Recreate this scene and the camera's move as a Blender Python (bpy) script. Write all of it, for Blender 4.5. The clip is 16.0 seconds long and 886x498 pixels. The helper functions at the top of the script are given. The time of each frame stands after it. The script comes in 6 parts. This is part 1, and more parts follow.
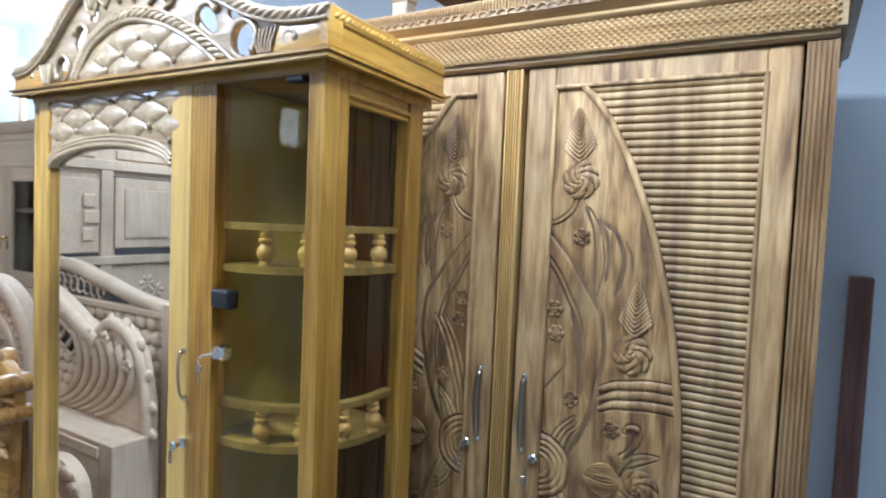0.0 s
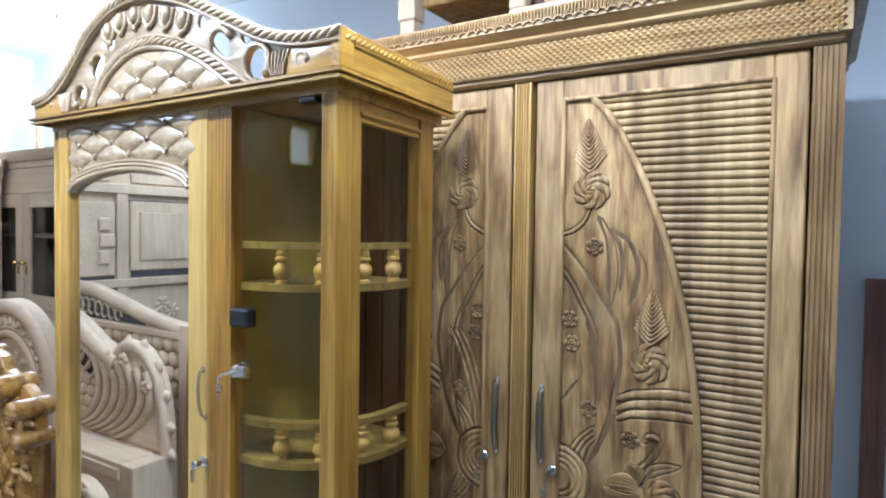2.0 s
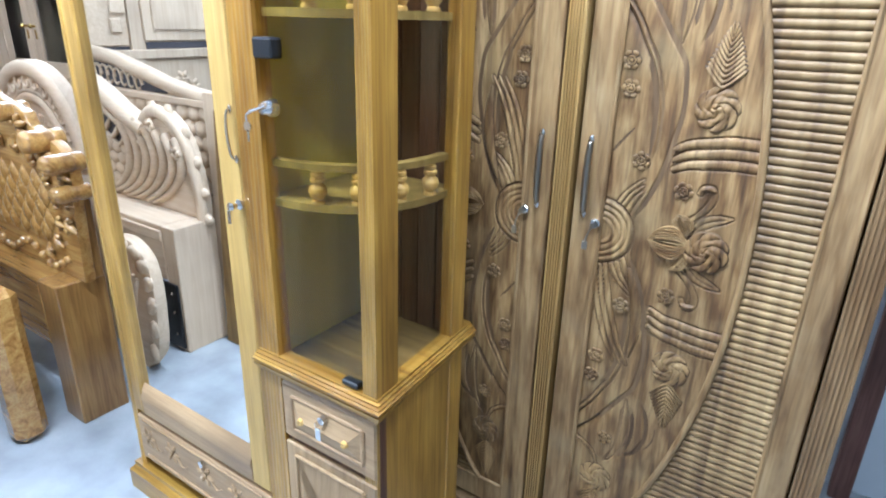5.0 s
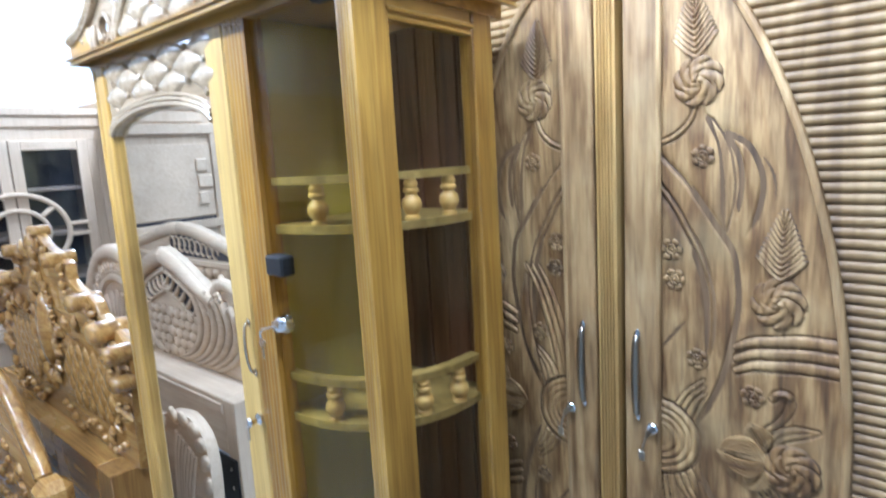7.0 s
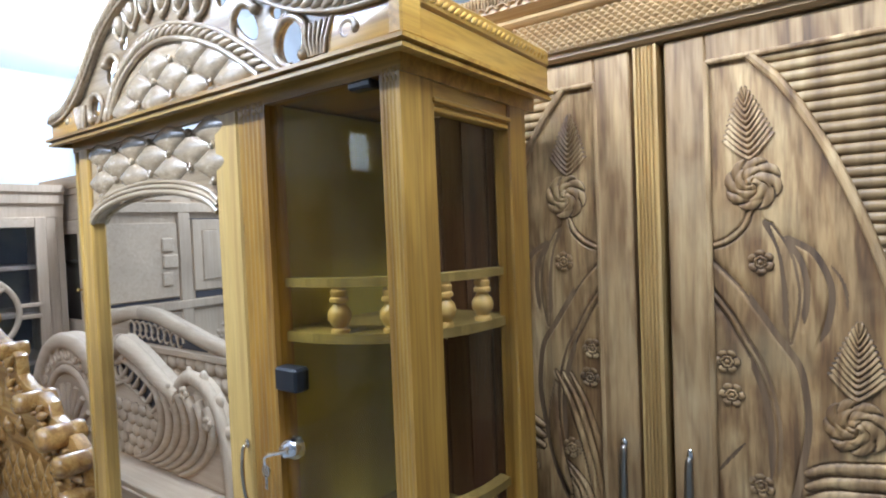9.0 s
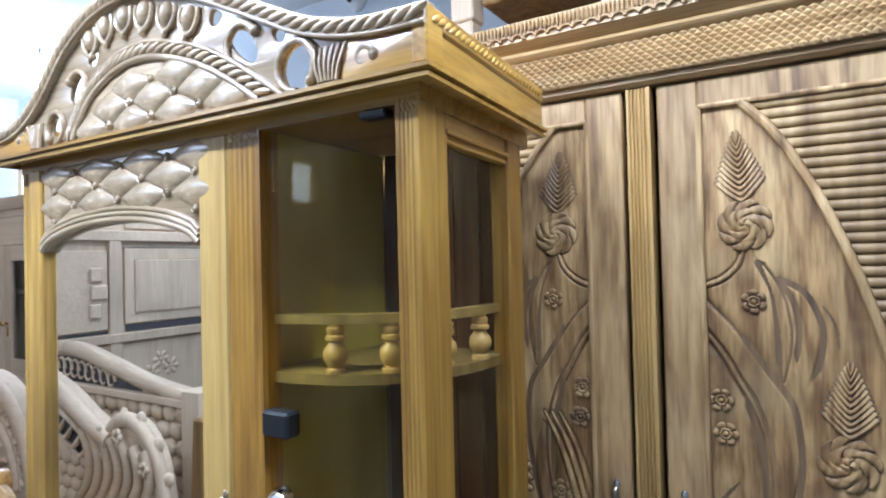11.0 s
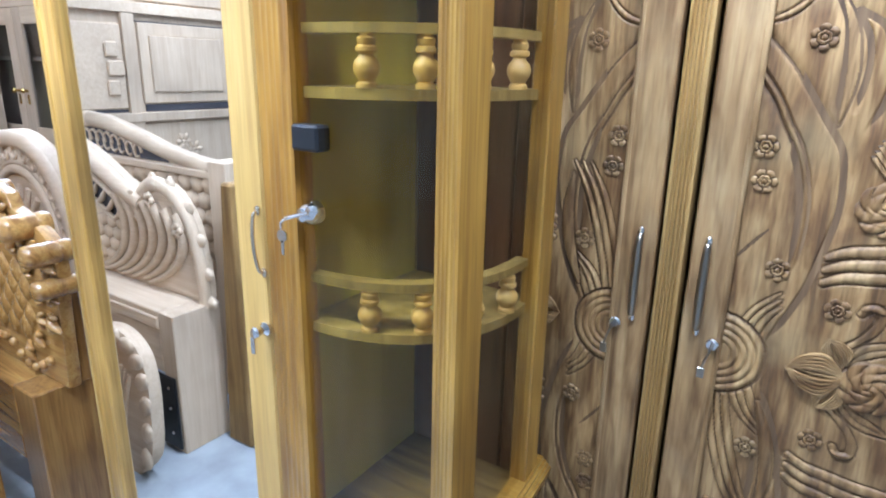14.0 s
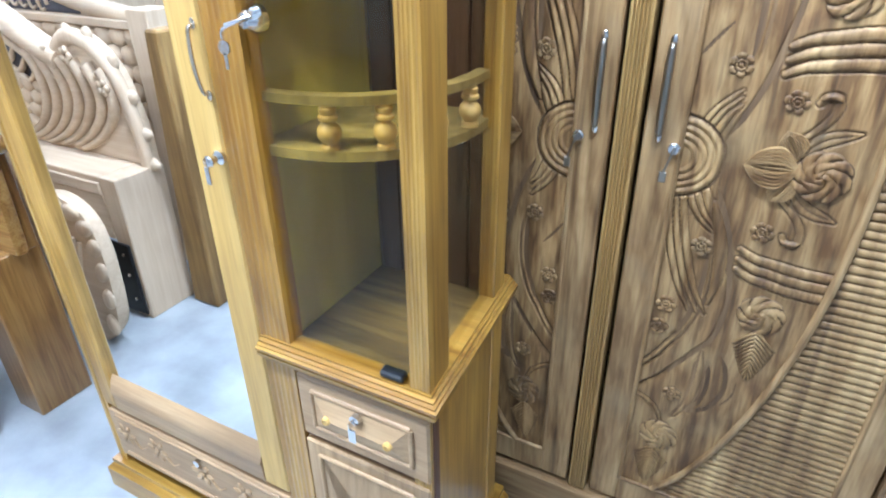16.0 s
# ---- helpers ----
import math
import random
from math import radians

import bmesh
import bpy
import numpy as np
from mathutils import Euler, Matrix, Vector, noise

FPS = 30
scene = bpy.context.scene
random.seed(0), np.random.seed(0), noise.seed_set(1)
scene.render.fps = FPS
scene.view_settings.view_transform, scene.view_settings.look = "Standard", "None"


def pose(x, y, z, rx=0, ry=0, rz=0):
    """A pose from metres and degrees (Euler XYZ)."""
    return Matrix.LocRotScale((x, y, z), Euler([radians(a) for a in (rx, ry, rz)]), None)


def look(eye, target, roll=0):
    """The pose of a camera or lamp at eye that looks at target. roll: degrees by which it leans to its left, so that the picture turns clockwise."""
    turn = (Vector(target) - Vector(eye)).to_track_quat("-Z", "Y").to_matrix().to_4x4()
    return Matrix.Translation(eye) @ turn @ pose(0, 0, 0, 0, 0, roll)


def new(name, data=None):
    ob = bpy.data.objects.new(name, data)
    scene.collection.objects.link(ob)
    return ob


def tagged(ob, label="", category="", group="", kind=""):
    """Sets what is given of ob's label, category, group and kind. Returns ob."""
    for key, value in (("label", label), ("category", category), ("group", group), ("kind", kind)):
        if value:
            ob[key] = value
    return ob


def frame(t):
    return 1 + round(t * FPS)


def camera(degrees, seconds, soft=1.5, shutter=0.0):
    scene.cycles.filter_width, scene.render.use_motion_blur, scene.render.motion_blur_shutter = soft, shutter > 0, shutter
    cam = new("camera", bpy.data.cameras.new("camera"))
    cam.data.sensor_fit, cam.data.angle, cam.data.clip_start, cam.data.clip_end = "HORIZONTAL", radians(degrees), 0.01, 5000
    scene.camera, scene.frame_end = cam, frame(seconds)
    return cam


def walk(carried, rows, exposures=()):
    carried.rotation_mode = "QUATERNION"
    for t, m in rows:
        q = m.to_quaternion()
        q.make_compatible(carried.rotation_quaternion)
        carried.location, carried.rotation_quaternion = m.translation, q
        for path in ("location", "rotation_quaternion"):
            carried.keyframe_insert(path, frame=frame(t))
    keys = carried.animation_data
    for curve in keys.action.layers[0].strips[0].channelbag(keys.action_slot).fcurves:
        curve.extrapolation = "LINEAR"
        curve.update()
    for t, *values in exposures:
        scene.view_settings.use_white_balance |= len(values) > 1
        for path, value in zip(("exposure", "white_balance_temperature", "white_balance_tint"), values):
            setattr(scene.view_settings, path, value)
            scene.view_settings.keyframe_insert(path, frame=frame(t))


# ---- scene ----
cam = camera(72.3, 16.0, soft=2.0, shutter=0.5)
PATH = [
    (0, (-0.403, 0.304, 1.603), (-1.423, 2.021, 1.493), 2.4),
    (0.5, (-0.397, 0.289, 1.611), (-1.46, 1.983, 1.558), 1.7),
    (1, (-0.391, 0.289, 1.604), (-1.463, 1.976, 1.541), 2.0),
    (1.5, (-0.397, 0.291, 1.603), (-1.461, 1.981, 1.499), 1.7),
    (2, (-0.402, 0.291, 1.603), (-1.455, 1.99, 1.538), 0.8),
    (2.5, (-0.409, 0.289, 1.604), (-1.443, 2.0, 1.555), 0.5),
    (3, (-0.415, 0.285, 1.588), (-1.472, 1.979, 1.464), 1.1),
    (3.5, (-0.43, 0.283, 1.572), (-1.508, 1.958, 1.395), 0.6),
    (4, (-0.438, 0.287, 1.529), (-1.515, 1.926, 1.139), 3.0),
    (4.2, (-0.448, 0.283, 1.501), (-1.496, 1.907, 0.989), 3.7),
    (6.3, (-0.484, 0.509, 1.468), (-1.63, 1.975, 0.733), -3.3),
    (6.5, (-0.471, 0.522, 1.53), (-1.687, 1.978, 0.896), -4.0),
    (7, (-0.46, 0.527, 1.602), (-1.782, 1.994, 1.285), -3.3),
    (7.5, (-0.48, 0.529, 1.639), (-1.89, 1.938, 1.467), -2.7),
    (8, (-0.538, 0.536, 1.671), (-1.81, 2.078, 1.741), -3.5),
    (8.5, (-0.605, 0.545, 1.656), (-1.856, 2.105, 1.634), -3.0),
    (9, (-0.631, 0.534, 1.643), (-1.856, 2.114, 1.575), -2.3),
    (11.3, (-0.749, 0.493, 1.649), (-1.783, 2.204, 1.691), -1.4),
    (11.5, (-0.755, 0.49, 1.644), (-1.81, 2.189, 1.665), -0.9),
    (12, (-0.765, 0.491, 1.62), (-1.799, 2.202, 1.563), -0.4),
    (12.5, (-0.772, 0.51, 1.577), (-1.859, 2.171, 1.332), 0.2),
    (13, (-0.774, 0.513, 1.55), (-1.855, 2.148, 1.152), 0.8),
    (13.5, (-0.769, 0.507, 1.526), (-1.838, 2.127, 1.041), 1.7),
    (14, (-0.768, 0.506, 1.509), (-1.819, 2.112, 0.948), 1.2),
    (14.5, (-0.77, 0.499, 1.488), (-1.775, 2.114, 0.87), 2.5),
    (15, (-0.786, 0.484, 1.451), (-1.713, 2.057, 0.635), 3.1),
    (15.5, (-0.797, 0.486, 1.433), (-1.654, 2.05, 0.529), 1.5),
    (16, (-0.783, 0.49, 1.423), (-1.612, 2.034, 0.46), -0.6),
]
walk(cam, [(t, look(eye, target, roll)) for t, eye, target, roll in PATH],
     [(0, -0.12, 6050, 10), (3.5, -0.1, 6150, 10), (4.0, 0.17, 5950, 10), (6.5, 0.9, 6100, 10), (7.0, 0.36, 5600, 10), (7.5, -0.02, 5700, 10), (8.0, -0.42, 5850, 10), (9.0, -0.3, 6000, 11), (11.5, -0.24, 5900, 12), (12.5, 0.04, 5850, 13), (13.5, 0.36, 5800, 14), (14.0, 0.5, 5850, 13), (15.0, 0.74, 5850, 11), (16.0, 0.84, 5950, 10)])

# ---- light ----
world = bpy.data.worlds.new("world")
scene.world = world
world.use_nodes = True
_n = world.node_tree.nodes
_sky = _n.new("ShaderNodeTexSky")
_sky.sky_type, _sky.sun_disc = "NISHITA", False
_sky.sun_elevation, _sky.sun_rotation = radians(40), radians(200)
world.node_tree.links.new(_sky.outputs[0], _n["Background"].inputs[0])
_n["Background"].inputs[1].default_value = 0.05
ROOM_W, ROOM_E, ROOM_S, ROOM_N, ROOM_H = -5.3, 3.0, -4.2, 2.5, 2.8


def area_lamp(name, eye, target, sx, sy, watts, colour):
    lamp = bpy.data.lights.new(name, "AREA")
    lamp.shape, lamp.size, lamp.size_y, lamp.energy, lamp.color = "RECTANGLE", sx, sy, watts, colour
    ob = new(name, lamp)
    ob.matrix_world = look(eye, target)
    return ob


COOL = (0.71, 0.835, 1.03)
# assumed overhead lamps, out of view, added to light the furniture
area_lamp("unseen_lamp_wardrobe", (-0.9, 1.08, 2.38), (-0.9, 1.18, 0), 1.2, 0.05, 37, COOL)
area_lamp("unseen_lamp_middle", (-1.9, 0.45, 2.52), (-1.9, 0.6, 0), 1.2, 0.05, 52, COOL)
# added fill lamps facing up, to brighten the ceiling and upper wall
area_lamp("ceiling_fill_wardrobe", (-0.9, 1.08, 2.4), (-0.9, 1.3, 4.4), 1.2, 0.05, 5, COOL)
area_lamp("ceiling_fill_middle", (-1.9, 0.45, 2.54), (-1.9, 1.0, 4.5), 1.2, 0.05, 9, COOL)
# another assumed overhead lamp, added for the beds and west cabinets
area_lamp("unseen_lamp_west", (-3.95, -0.9, 2.74), (-3.95, -0.9, 0), 1.2, 0.05, 48, COOL)
# weak added fill from an assumed doorway out of view
area_lamp("unseen_south_fill", (1.4, ROOM_S + 0.05, 1.05), (1.4, 0, 1.05), 0.95, 2.0, 2, (1.0, 0.98, 0.95))
bulb_light = bpy.data.lights.new("bulb_light", "POINT")
bulb_light.energy, bulb_light.color, bulb_light.shadow_soft_size = 58, COOL, 0.05
new("bulb_light", bulb_light).location = (-4.15, 2.1, 2.53)

# ---- materials ----


def _nodes(name):
    m = bpy.data.materials.new(name)
    m.use_nodes = True
    t = m.node_tree
    return m, t.nodes, t.links, t.nodes["Principled BSDF"]


def _ramp(n, stops):
    r = n.new("ShaderNodeValToRGB")
    while len(r.color_ramp.elements) < len(stops):
        r.color_ramp.elements.new(0.5)
    for e, (p, c) in zip(r.color_ramp.elements, stops):
        e.position, e.color = p, (*c, 1)
    return r


def wood(name, dark, mid, light, rough=0.4, along="z", grain=26.0, stretch=0.05, coat=0.0, bump=0.12, streak=0.5, dust=None, blotch=0.8, heart=0.0, figure=0.0, one_board=False):
    """Wood with long grain streaks, pores and broad tone changes."""
    m, n, k, b = _nodes(name)
    tc, oi = n.new("ShaderNodeTexCoord"), n.new("ShaderNodeObjectInfo")
    off = n.new("ShaderNodeVectorMath")
    off.operation = "MULTIPLY_ADD"
    off.inputs[0].default_value = (3.1, 5.7, 4.3)
    off.inputs[1].default_value = (0, 0, 0)
    if not one_board:
        k.new(oi.outputs["Random"], off.inputs[1])
    k.new(tc.outputs["Object"], off.inputs[2])
    sc = [1.0, 1.0, 1.0]
    sc["xyz".index(along)] = stretch
    mp = n.new("ShaderNodeMapping")
    mp.inputs["Scale"].default_value = sc
    k.new(off.outputs[0], mp.inputs[0])
    big, fine, tone = (n.new("ShaderNodeTexNoise") for _ in range(3))
    for t_, s_, d_ in ((big, grain, 4.0), (fine, grain * 7, 5.0), (tone, 2.3, 3.0)):
        t_.inputs["Scale"].default_value, t_.inputs["Detail"].default_value = s_, d_
    big.inputs["Distortion"].default_value = 1.4
    k.new(mp.outputs[0], big.inputs[0])
    k.new(mp.outputs[0], fine.inputs[0])
    k.new(off.outputs[0], tone.inputs[0])
    r = _ramp(n, ((0.28, dark), (0.5, mid), (0.72, light)))
    k.new(big.outputs[0], r.inputs[0])
    pores = n.new("ShaderNodeMix")
    pores.data_type, pores.blend_type = "RGBA", "MULTIPLY"
    pr = _ramp(n, ((0.34, (0.55, 0.5, 0.45)), (0.56, (1, 1, 1))))
    k.new(fine.outputs[0], pr.inputs[0])
    pores.inputs[0].default_value = streak
    k.new(r.outputs[0], pores.inputs[6])
    k.new(pr.outputs[0], pores.inputs[7])
    wide = n.new("ShaderNodeMix")
    wide.data_type, wide.blend_type = "RGBA", "MULTIPLY"
    tr = _ramp(n, ((0.32, (0.6, 0.56, 0.52)), (0.68, (1.18, 1.16, 1.12))))
    k.new(tone.outputs[0], tr.inputs[0])
    wide.inputs[0].default_value = blotch
    k.new(pores.outputs[2], wide.inputs[6])
    k.new(tr.outputs[0], wide.inputs[7])
    last = wide.outputs[2]
    if heart:
        hs = list(sc)
        hs["xyz".index(along)] = 0.22
        hm, hn = n.new("ShaderNodeMapping"), n.new("ShaderNodeTexNoise")
        hm.inputs["Scale"].default_value, hm.inputs["Location"].default_value = hs, (2.2, 1.3, 0.7)
        hn.inputs["Scale"].default_value, hn.inputs["Detail"].default_value, hn.inputs["Distortion"].default_value = 10.0, 6.0, 1.9
        k.new(off.outputs[0], hm.inputs[0])
        k.new(hm.outputs[0], hn.inputs[0])
        hr = _ramp(n, ((0.32, (1.2, 1.2, 1.22)), (0.44, (1, 1, 1)), (0.53, (0.78, 0.7, 0.6)), (0.64, (0.42, 0.31, 0.22))))
        k.new(hn.outputs[0], hr.inputs[0])
        hx = n.new("ShaderNodeMix")
        hx.data_type, hx.blend_type = "RGBA", "MULTIPLY"
        hx.inputs[0].default_value = heart
        k.new(last, hx.inputs[6])
        k.new(hr.outputs[0], hx.inputs[7])
        last = hx.outputs[2]
    if figure:
        fs = [1.0, 1.0, 1.0]
        fs["xyz".index(along)] = 0.16
        fm, wv = n.new("ShaderNodeMapping"), n.new("ShaderNodeTexWave")
        fm.inputs["Scale"].default_value, fm.inputs["Location"].default_value = fs, (0.4, 0.9, 0.2)
        wv.bands_direction = "DIAGONAL"
        for key, val in (("Scale", 9.0), ("Distortion", 11.0), ("Detail", 4.0), ("Detail Scale", 1.3), ("Detail Roughness", 0.62)):
            wv.inputs[key].default_value = val
        k.new(off.outputs[0], fm.inputs[0])
        k.new(fm.outputs[0], wv.inputs[0])
        fr = _ramp(n, ((0.0, (0.56, 0.47, 0.37)), (0.22, (0.88, 0.85, 0.8)), (0.6, (1.05, 1.05, 1.05)), (1.0, (1.14, 1.14, 1.14))))
        k.new(wv.outputs["Fac"], fr.inputs[0])
        fx = n.new("ShaderNodeMix")
        fx.data_type, fx.blend_type = "RGBA", "MULTIPLY"
        fx.inputs[0].default_value = figure
        k.new(last, fx.inputs[6])
        k.new(fr.outputs[0], fx.inputs[7])
        last = fx.outputs[2]
    if dust:
        dn = n.new("ShaderNodeTexNoise")
        dn.inputs["Scale"].default_value, dn.inputs["Detail"].default_value = 9.0, 6.0
        k.new(off.outputs[0], dn.inputs[0])
        dr = _ramp(n, ((0.5, (0, 0, 0)), (0.72, (0.26, 0.26, 0.26))))
        k.new(dn.outputs[0], dr.inputs[0])
        dm = n.new("ShaderNodeMix")
        dm.data_type = "RGBA"
        k.new(dr.outputs[0], dm.inputs[0])
        k.new(last, dm.inputs[6])
        dm.inputs[7].default_value = (*dust, 1)
        last = dm.outputs[2]
    k.new(last, b.inputs["Base Color"])
    rr = n.new("ShaderNodeMapRange")
    rr.inputs[3].default_value, rr.inputs[4].default_value = rough - 0.08, rough + 0.14
    k.new(tone.outputs[0], rr.inputs[0])
    k.new(rr.outputs[0], b.inputs["Roughness"])
    b.inputs["Coat Weight"].default_value, b.inputs["Coat Roughness"].default_value = coat, 0.2
    bp = n.new("ShaderNodeBump")
    bp.inputs["Strength"].default_value, bp.inputs["Distance"].default_value = bump, 0.004
    k.new(fine.outputs[0], bp.inputs["Height"])
    k.new(bp.outputs[0], b.inputs["Normal"])
    return m


def plain(name, colour, rough=0.5, metal=0.0, vary=0.15, scale=6.0, bump=0.1):
    m, n, k, b = _nodes(name)
    tc, t1, t2 = n.new("ShaderNodeTexCoord"), n.new("ShaderNodeTexNoise"), n.new("ShaderNodeTexNoise")
    t1.inputs["Scale"].default_value, t2.inputs["Scale"].default_value = scale, scale * 14
    t1.inputs["Detail"].default_value = t2.inputs["Detail"].default_value = 6
    k.new(tc.outputs["Object"], t1.inputs[0])
    k.new(tc.outputs["Object"], t2.inputs[0])
    r = _ramp(n, ((0.3, tuple(c * (1 - vary) for c in colour)), (0.7, tuple(min(1, c * (1 + vary)) for c in colour))))
    k.new(t1.outputs[0], r.inputs[0])
    k.new(r.outputs[0], b.inputs["Base Color"])
    b.inputs["Roughness"].default_value, b.inputs["Metallic"].default_value = rough, metal
    bp = n.new("ShaderNodeBump")
    bp.inputs["Strength"].default_value, bp.inputs["Distance"].default_value = bump, 0.003
    k.new(t2.outputs[0], bp.inputs["Height"])
    k.new(bp.outputs[0], b.inputs["Normal"])
    return m


def glass_material(name, tint, dust):
    m, n, k, b = _nodes(name)
    n.remove(b)
    tr, gl, fr, mx, df, md = (n.new("ShaderNode" + s) for s in ("BsdfTransparent", "BsdfGlossy", "LayerWeight", "MixShader", "BsdfDiffuse", "MixShader"))
    pw, ma = n.new("ShaderNodeMath"), n.new("ShaderNodeMath")
    pw.operation, ma.operation = "POWER", "MULTIPLY_ADD"
    pw.inputs[1].default_value, ma.inputs[1].default_value, ma.inputs[2].default_value = 4.0, 0.32, 0.022
    tr.inputs[0].default_value = (*tint, 1)
    gl.inputs["Roughness"].default_value = 0.03
    k.new(fr.outputs["Facing"], pw.inputs[0])
    k.new(pw.outputs[0], ma.inputs[0])
    df.inputs[0].default_value = (0.6, 0.54, 0.33, 1)
    tc, tn, rp = n.new("ShaderNodeTexCoord"), n.new("ShaderNodeTexNoise"), n.new("ShaderNodeMapRange")
    tn.inputs["Scale"].default_value, tn.inputs["Detail"].default_value, tn.inputs["Distortion"].default_value = 6.0, 7.0, 0.8
    ms = n.new("ShaderNodeMapping")
    ms.inputs["Scale"].default_value = (1.0, 1.0, 0.45)
    k.new(tc.outputs["Object"], ms.inputs[0])
    k.new(ms.outputs[0], tn.inputs[0])
    k.new(tn.outputs[0], rp.inputs[0])
    rp.inputs[1].default_value, rp.inputs[2].default_value = 0.44, 0.74
    rp.inputs[3].default_value, rp.inputs[4].default_value = 0.0, dust
    k.new(rp.outputs[0], md.inputs[0])
    k.new(tr.outputs[0], md.inputs[1])
    k.new(df.outputs[0], md.inputs[2])
    k.new(ma.outputs[0], mx.inputs[0])
    k.new(md.outputs[0], mx.inputs[1])
    k.new(gl.outputs[0], mx.inputs[2])
    k.new(mx.outputs[0], n["Material Output"].inputs[0])
    return m


TEAK = dict(dark=(0.15, 0.084, 0.033), mid=(0.38, 0.237, 0.103), light=(0.505, 0.346, 0.171))
rib_v = wood("ribbed_honey_teak", (0.17, 0.097, 0.036), (0.355, 0.228, 0.097), (0.45, 0.31, 0.145), rough=0.5, grain=9, stretch=0.06, bump=0.1, blotch=0.7, heart=0.45, figure=0.35, one_board=True)
stile_v = wood("golden_stile_wood", (0.3, 0.165, 0.045), (0.44, 0.27, 0.09), (0.54, 0.36, 0.14), rough=0.4, coat=0.15, grain=24, stretch=0.04, bump=0.05)
teak_f = wood("raw_heartwood_upright", (0.155, 0.084, 0.031), (0.375, 0.23, 0.094), (0.495, 0.33, 0.15), rough=0.55, grain=22, stretch=0.1, bump=0.3, streak=0.8, dust=(0.5, 0.365, 0.175), blotch=0.7, heart=0.7, figure=0.8)
edge_v = wood("reddish_edge_wood", (0.15, 0.082, 0.034), (0.29, 0.175, 0.08), (0.4, 0.26, 0.125), rough=0.4, bump=0.1, heart=0.6)
teak_v = wood("raw_teak_upright", **TEAK, rough=0.56, grain=20, stretch=0.07, bump=0.2, dust=(0.46, 0.345, 0.19), blotch=0.7, heart=0.45, figure=0.6)
teak_h = wood("raw_teak_level", **TEAK, rough=0.56, along="x", grain=20, stretch=0.07, bump=0.2, dust=(0.46, 0.345, 0.19), blotch=1.0, heart=0.6)
GOLD = dict(dark=(0.262, 0.12, 0.019), mid=(0.456, 0.248, 0.042), light=(0.568, 0.343, 0.075))
gold_v = wood("varnished_wood_upright", **GOLD, rough=0.3, coat=0.35, grain=24, stretch=0.04, bump=0.05, heart=0.18, figure=0.25)
gold_h = wood("varnished_wood_level", **GOLD, rough=0.3, along="x", coat=0.35, grain=24, stretch=0.04, bump=0.05)
gold_y = wood("varnished_wood_side", **GOLD, rough=0.3, along="y", coat=0.35, grain=24, stretch=0.04, bump=0.05)
carved_gold = wood("glossy_carved_wood", (0.34, 0.235, 0.135), (0.47, 0.345, 0.21), (0.55, 0.425, 0.275), rough=0.22, along="x", coat=0.8, bump=0.03)
honey_v = wood("pale_varnished_wood_upright", (0.41, 0.22, 0.044), (0.545, 0.32, 0.076), (0.62, 0.4, 0.115), rough=0.3, coat=0.35, grain=24, stretch=0.04, bump=0.05, figure=0.15)
pale_v = wood("pale_wood_upright", (0.51, 0.3, 0.082), (0.615, 0.388, 0.115), (0.67, 0.445, 0.155), rough=0.42, bump=0.06, streak=0.3, blotch=0.4)
pale_h = wood("pale_wood_level", (0.42, 0.265, 0.135), (0.49, 0.322, 0.172), (0.55, 0.375, 0.21), rough=0.42, along="x", bump=0.06, streak=0.3)
drawer_v = wood("pale_drawer_wood_upright", (0.4, 0.25, 0.118), (0.47, 0.305, 0.15), (0.53, 0.355, 0.19), rough=0.42, bump=0.06, streak=0.3)
raw_v = wood("sanded_wood_upright", (0.55, 0.415, 0.285), (0.605, 0.465, 0.325), (0.65, 0.51, 0.365), rough=0.7, bump=0.05, streak=0.12, blotch=0.45)
raw_h = wood("sanded_wood_level", (0.55, 0.415, 0.285), (0.605, 0.465, 0.325), (0.65, 0.51, 0.365), rough=0.7, along="x", bump=0.05, streak=0.12, blotch=0.45)
polish_h = wood("polished_brown_wood", (0.26, 0.12, 0.028), (0.455, 0.245, 0.07), (0.56, 0.345, 0.115), rough=0.22, along="x", coat=0.8, bump=0.03)
polish_v = wood("polished_brown_wood_upright", (0.19, 0.085, 0.02), (0.35, 0.18, 0.05), (0.46, 0.265, 0.085), rough=0.3, coat=0.5, bump=0.03)
amber_v = wood("amber_varnished_wood_upright", (0.29, 0.126, 0.018), (0.468, 0.245, 0.04), (0.57, 0.333, 0.07), rough=0.3, coat=0.4, grain=16, bump=0.05, heart=0.3, figure=0.3)
dark_v = wood("dark_back_board", (0.06, 0.022, 0.01), (0.125, 0.05, 0.024), (0.18, 0.08, 0.04), rough=0.5, bump=0.1)
inner_v = wood("cabinet_lining", (0.22, 0.145, 0.035), (0.32, 0.22, 0.06), (0.4, 0.28, 0.09), rough=0.5, bump=0.05)
# divider lining: light it misses inside the case is put into its colour
lining_v = wood("brightened_lining", (0.45, 0.34, 0.045), (0.54, 0.415, 0.062), (0.61, 0.475, 0.09), rough=0.58, bump=0.03, streak=0.12, grain=9, blotch=0.2)
red_v = wood("reddish_plank", (0.12, 0.05, 0.04), (0.22, 0.1, 0.08), (0.3, 0.15, 0.12), rough=0.55)
bark_v = wood("rough_brown_board", (0.16, 0.08, 0.02), (0.3, 0.17, 0.05), (0.4, 0.25, 0.09), rough=0.6, bump=0.3)
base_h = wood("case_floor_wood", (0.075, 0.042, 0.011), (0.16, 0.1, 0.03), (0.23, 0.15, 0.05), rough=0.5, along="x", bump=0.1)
wall_paint = plain("pale_blue_wall_paint", (0.78, 0.855, 0.92), 0.75, vary=0.06, scale=1.5, bump=0.15)
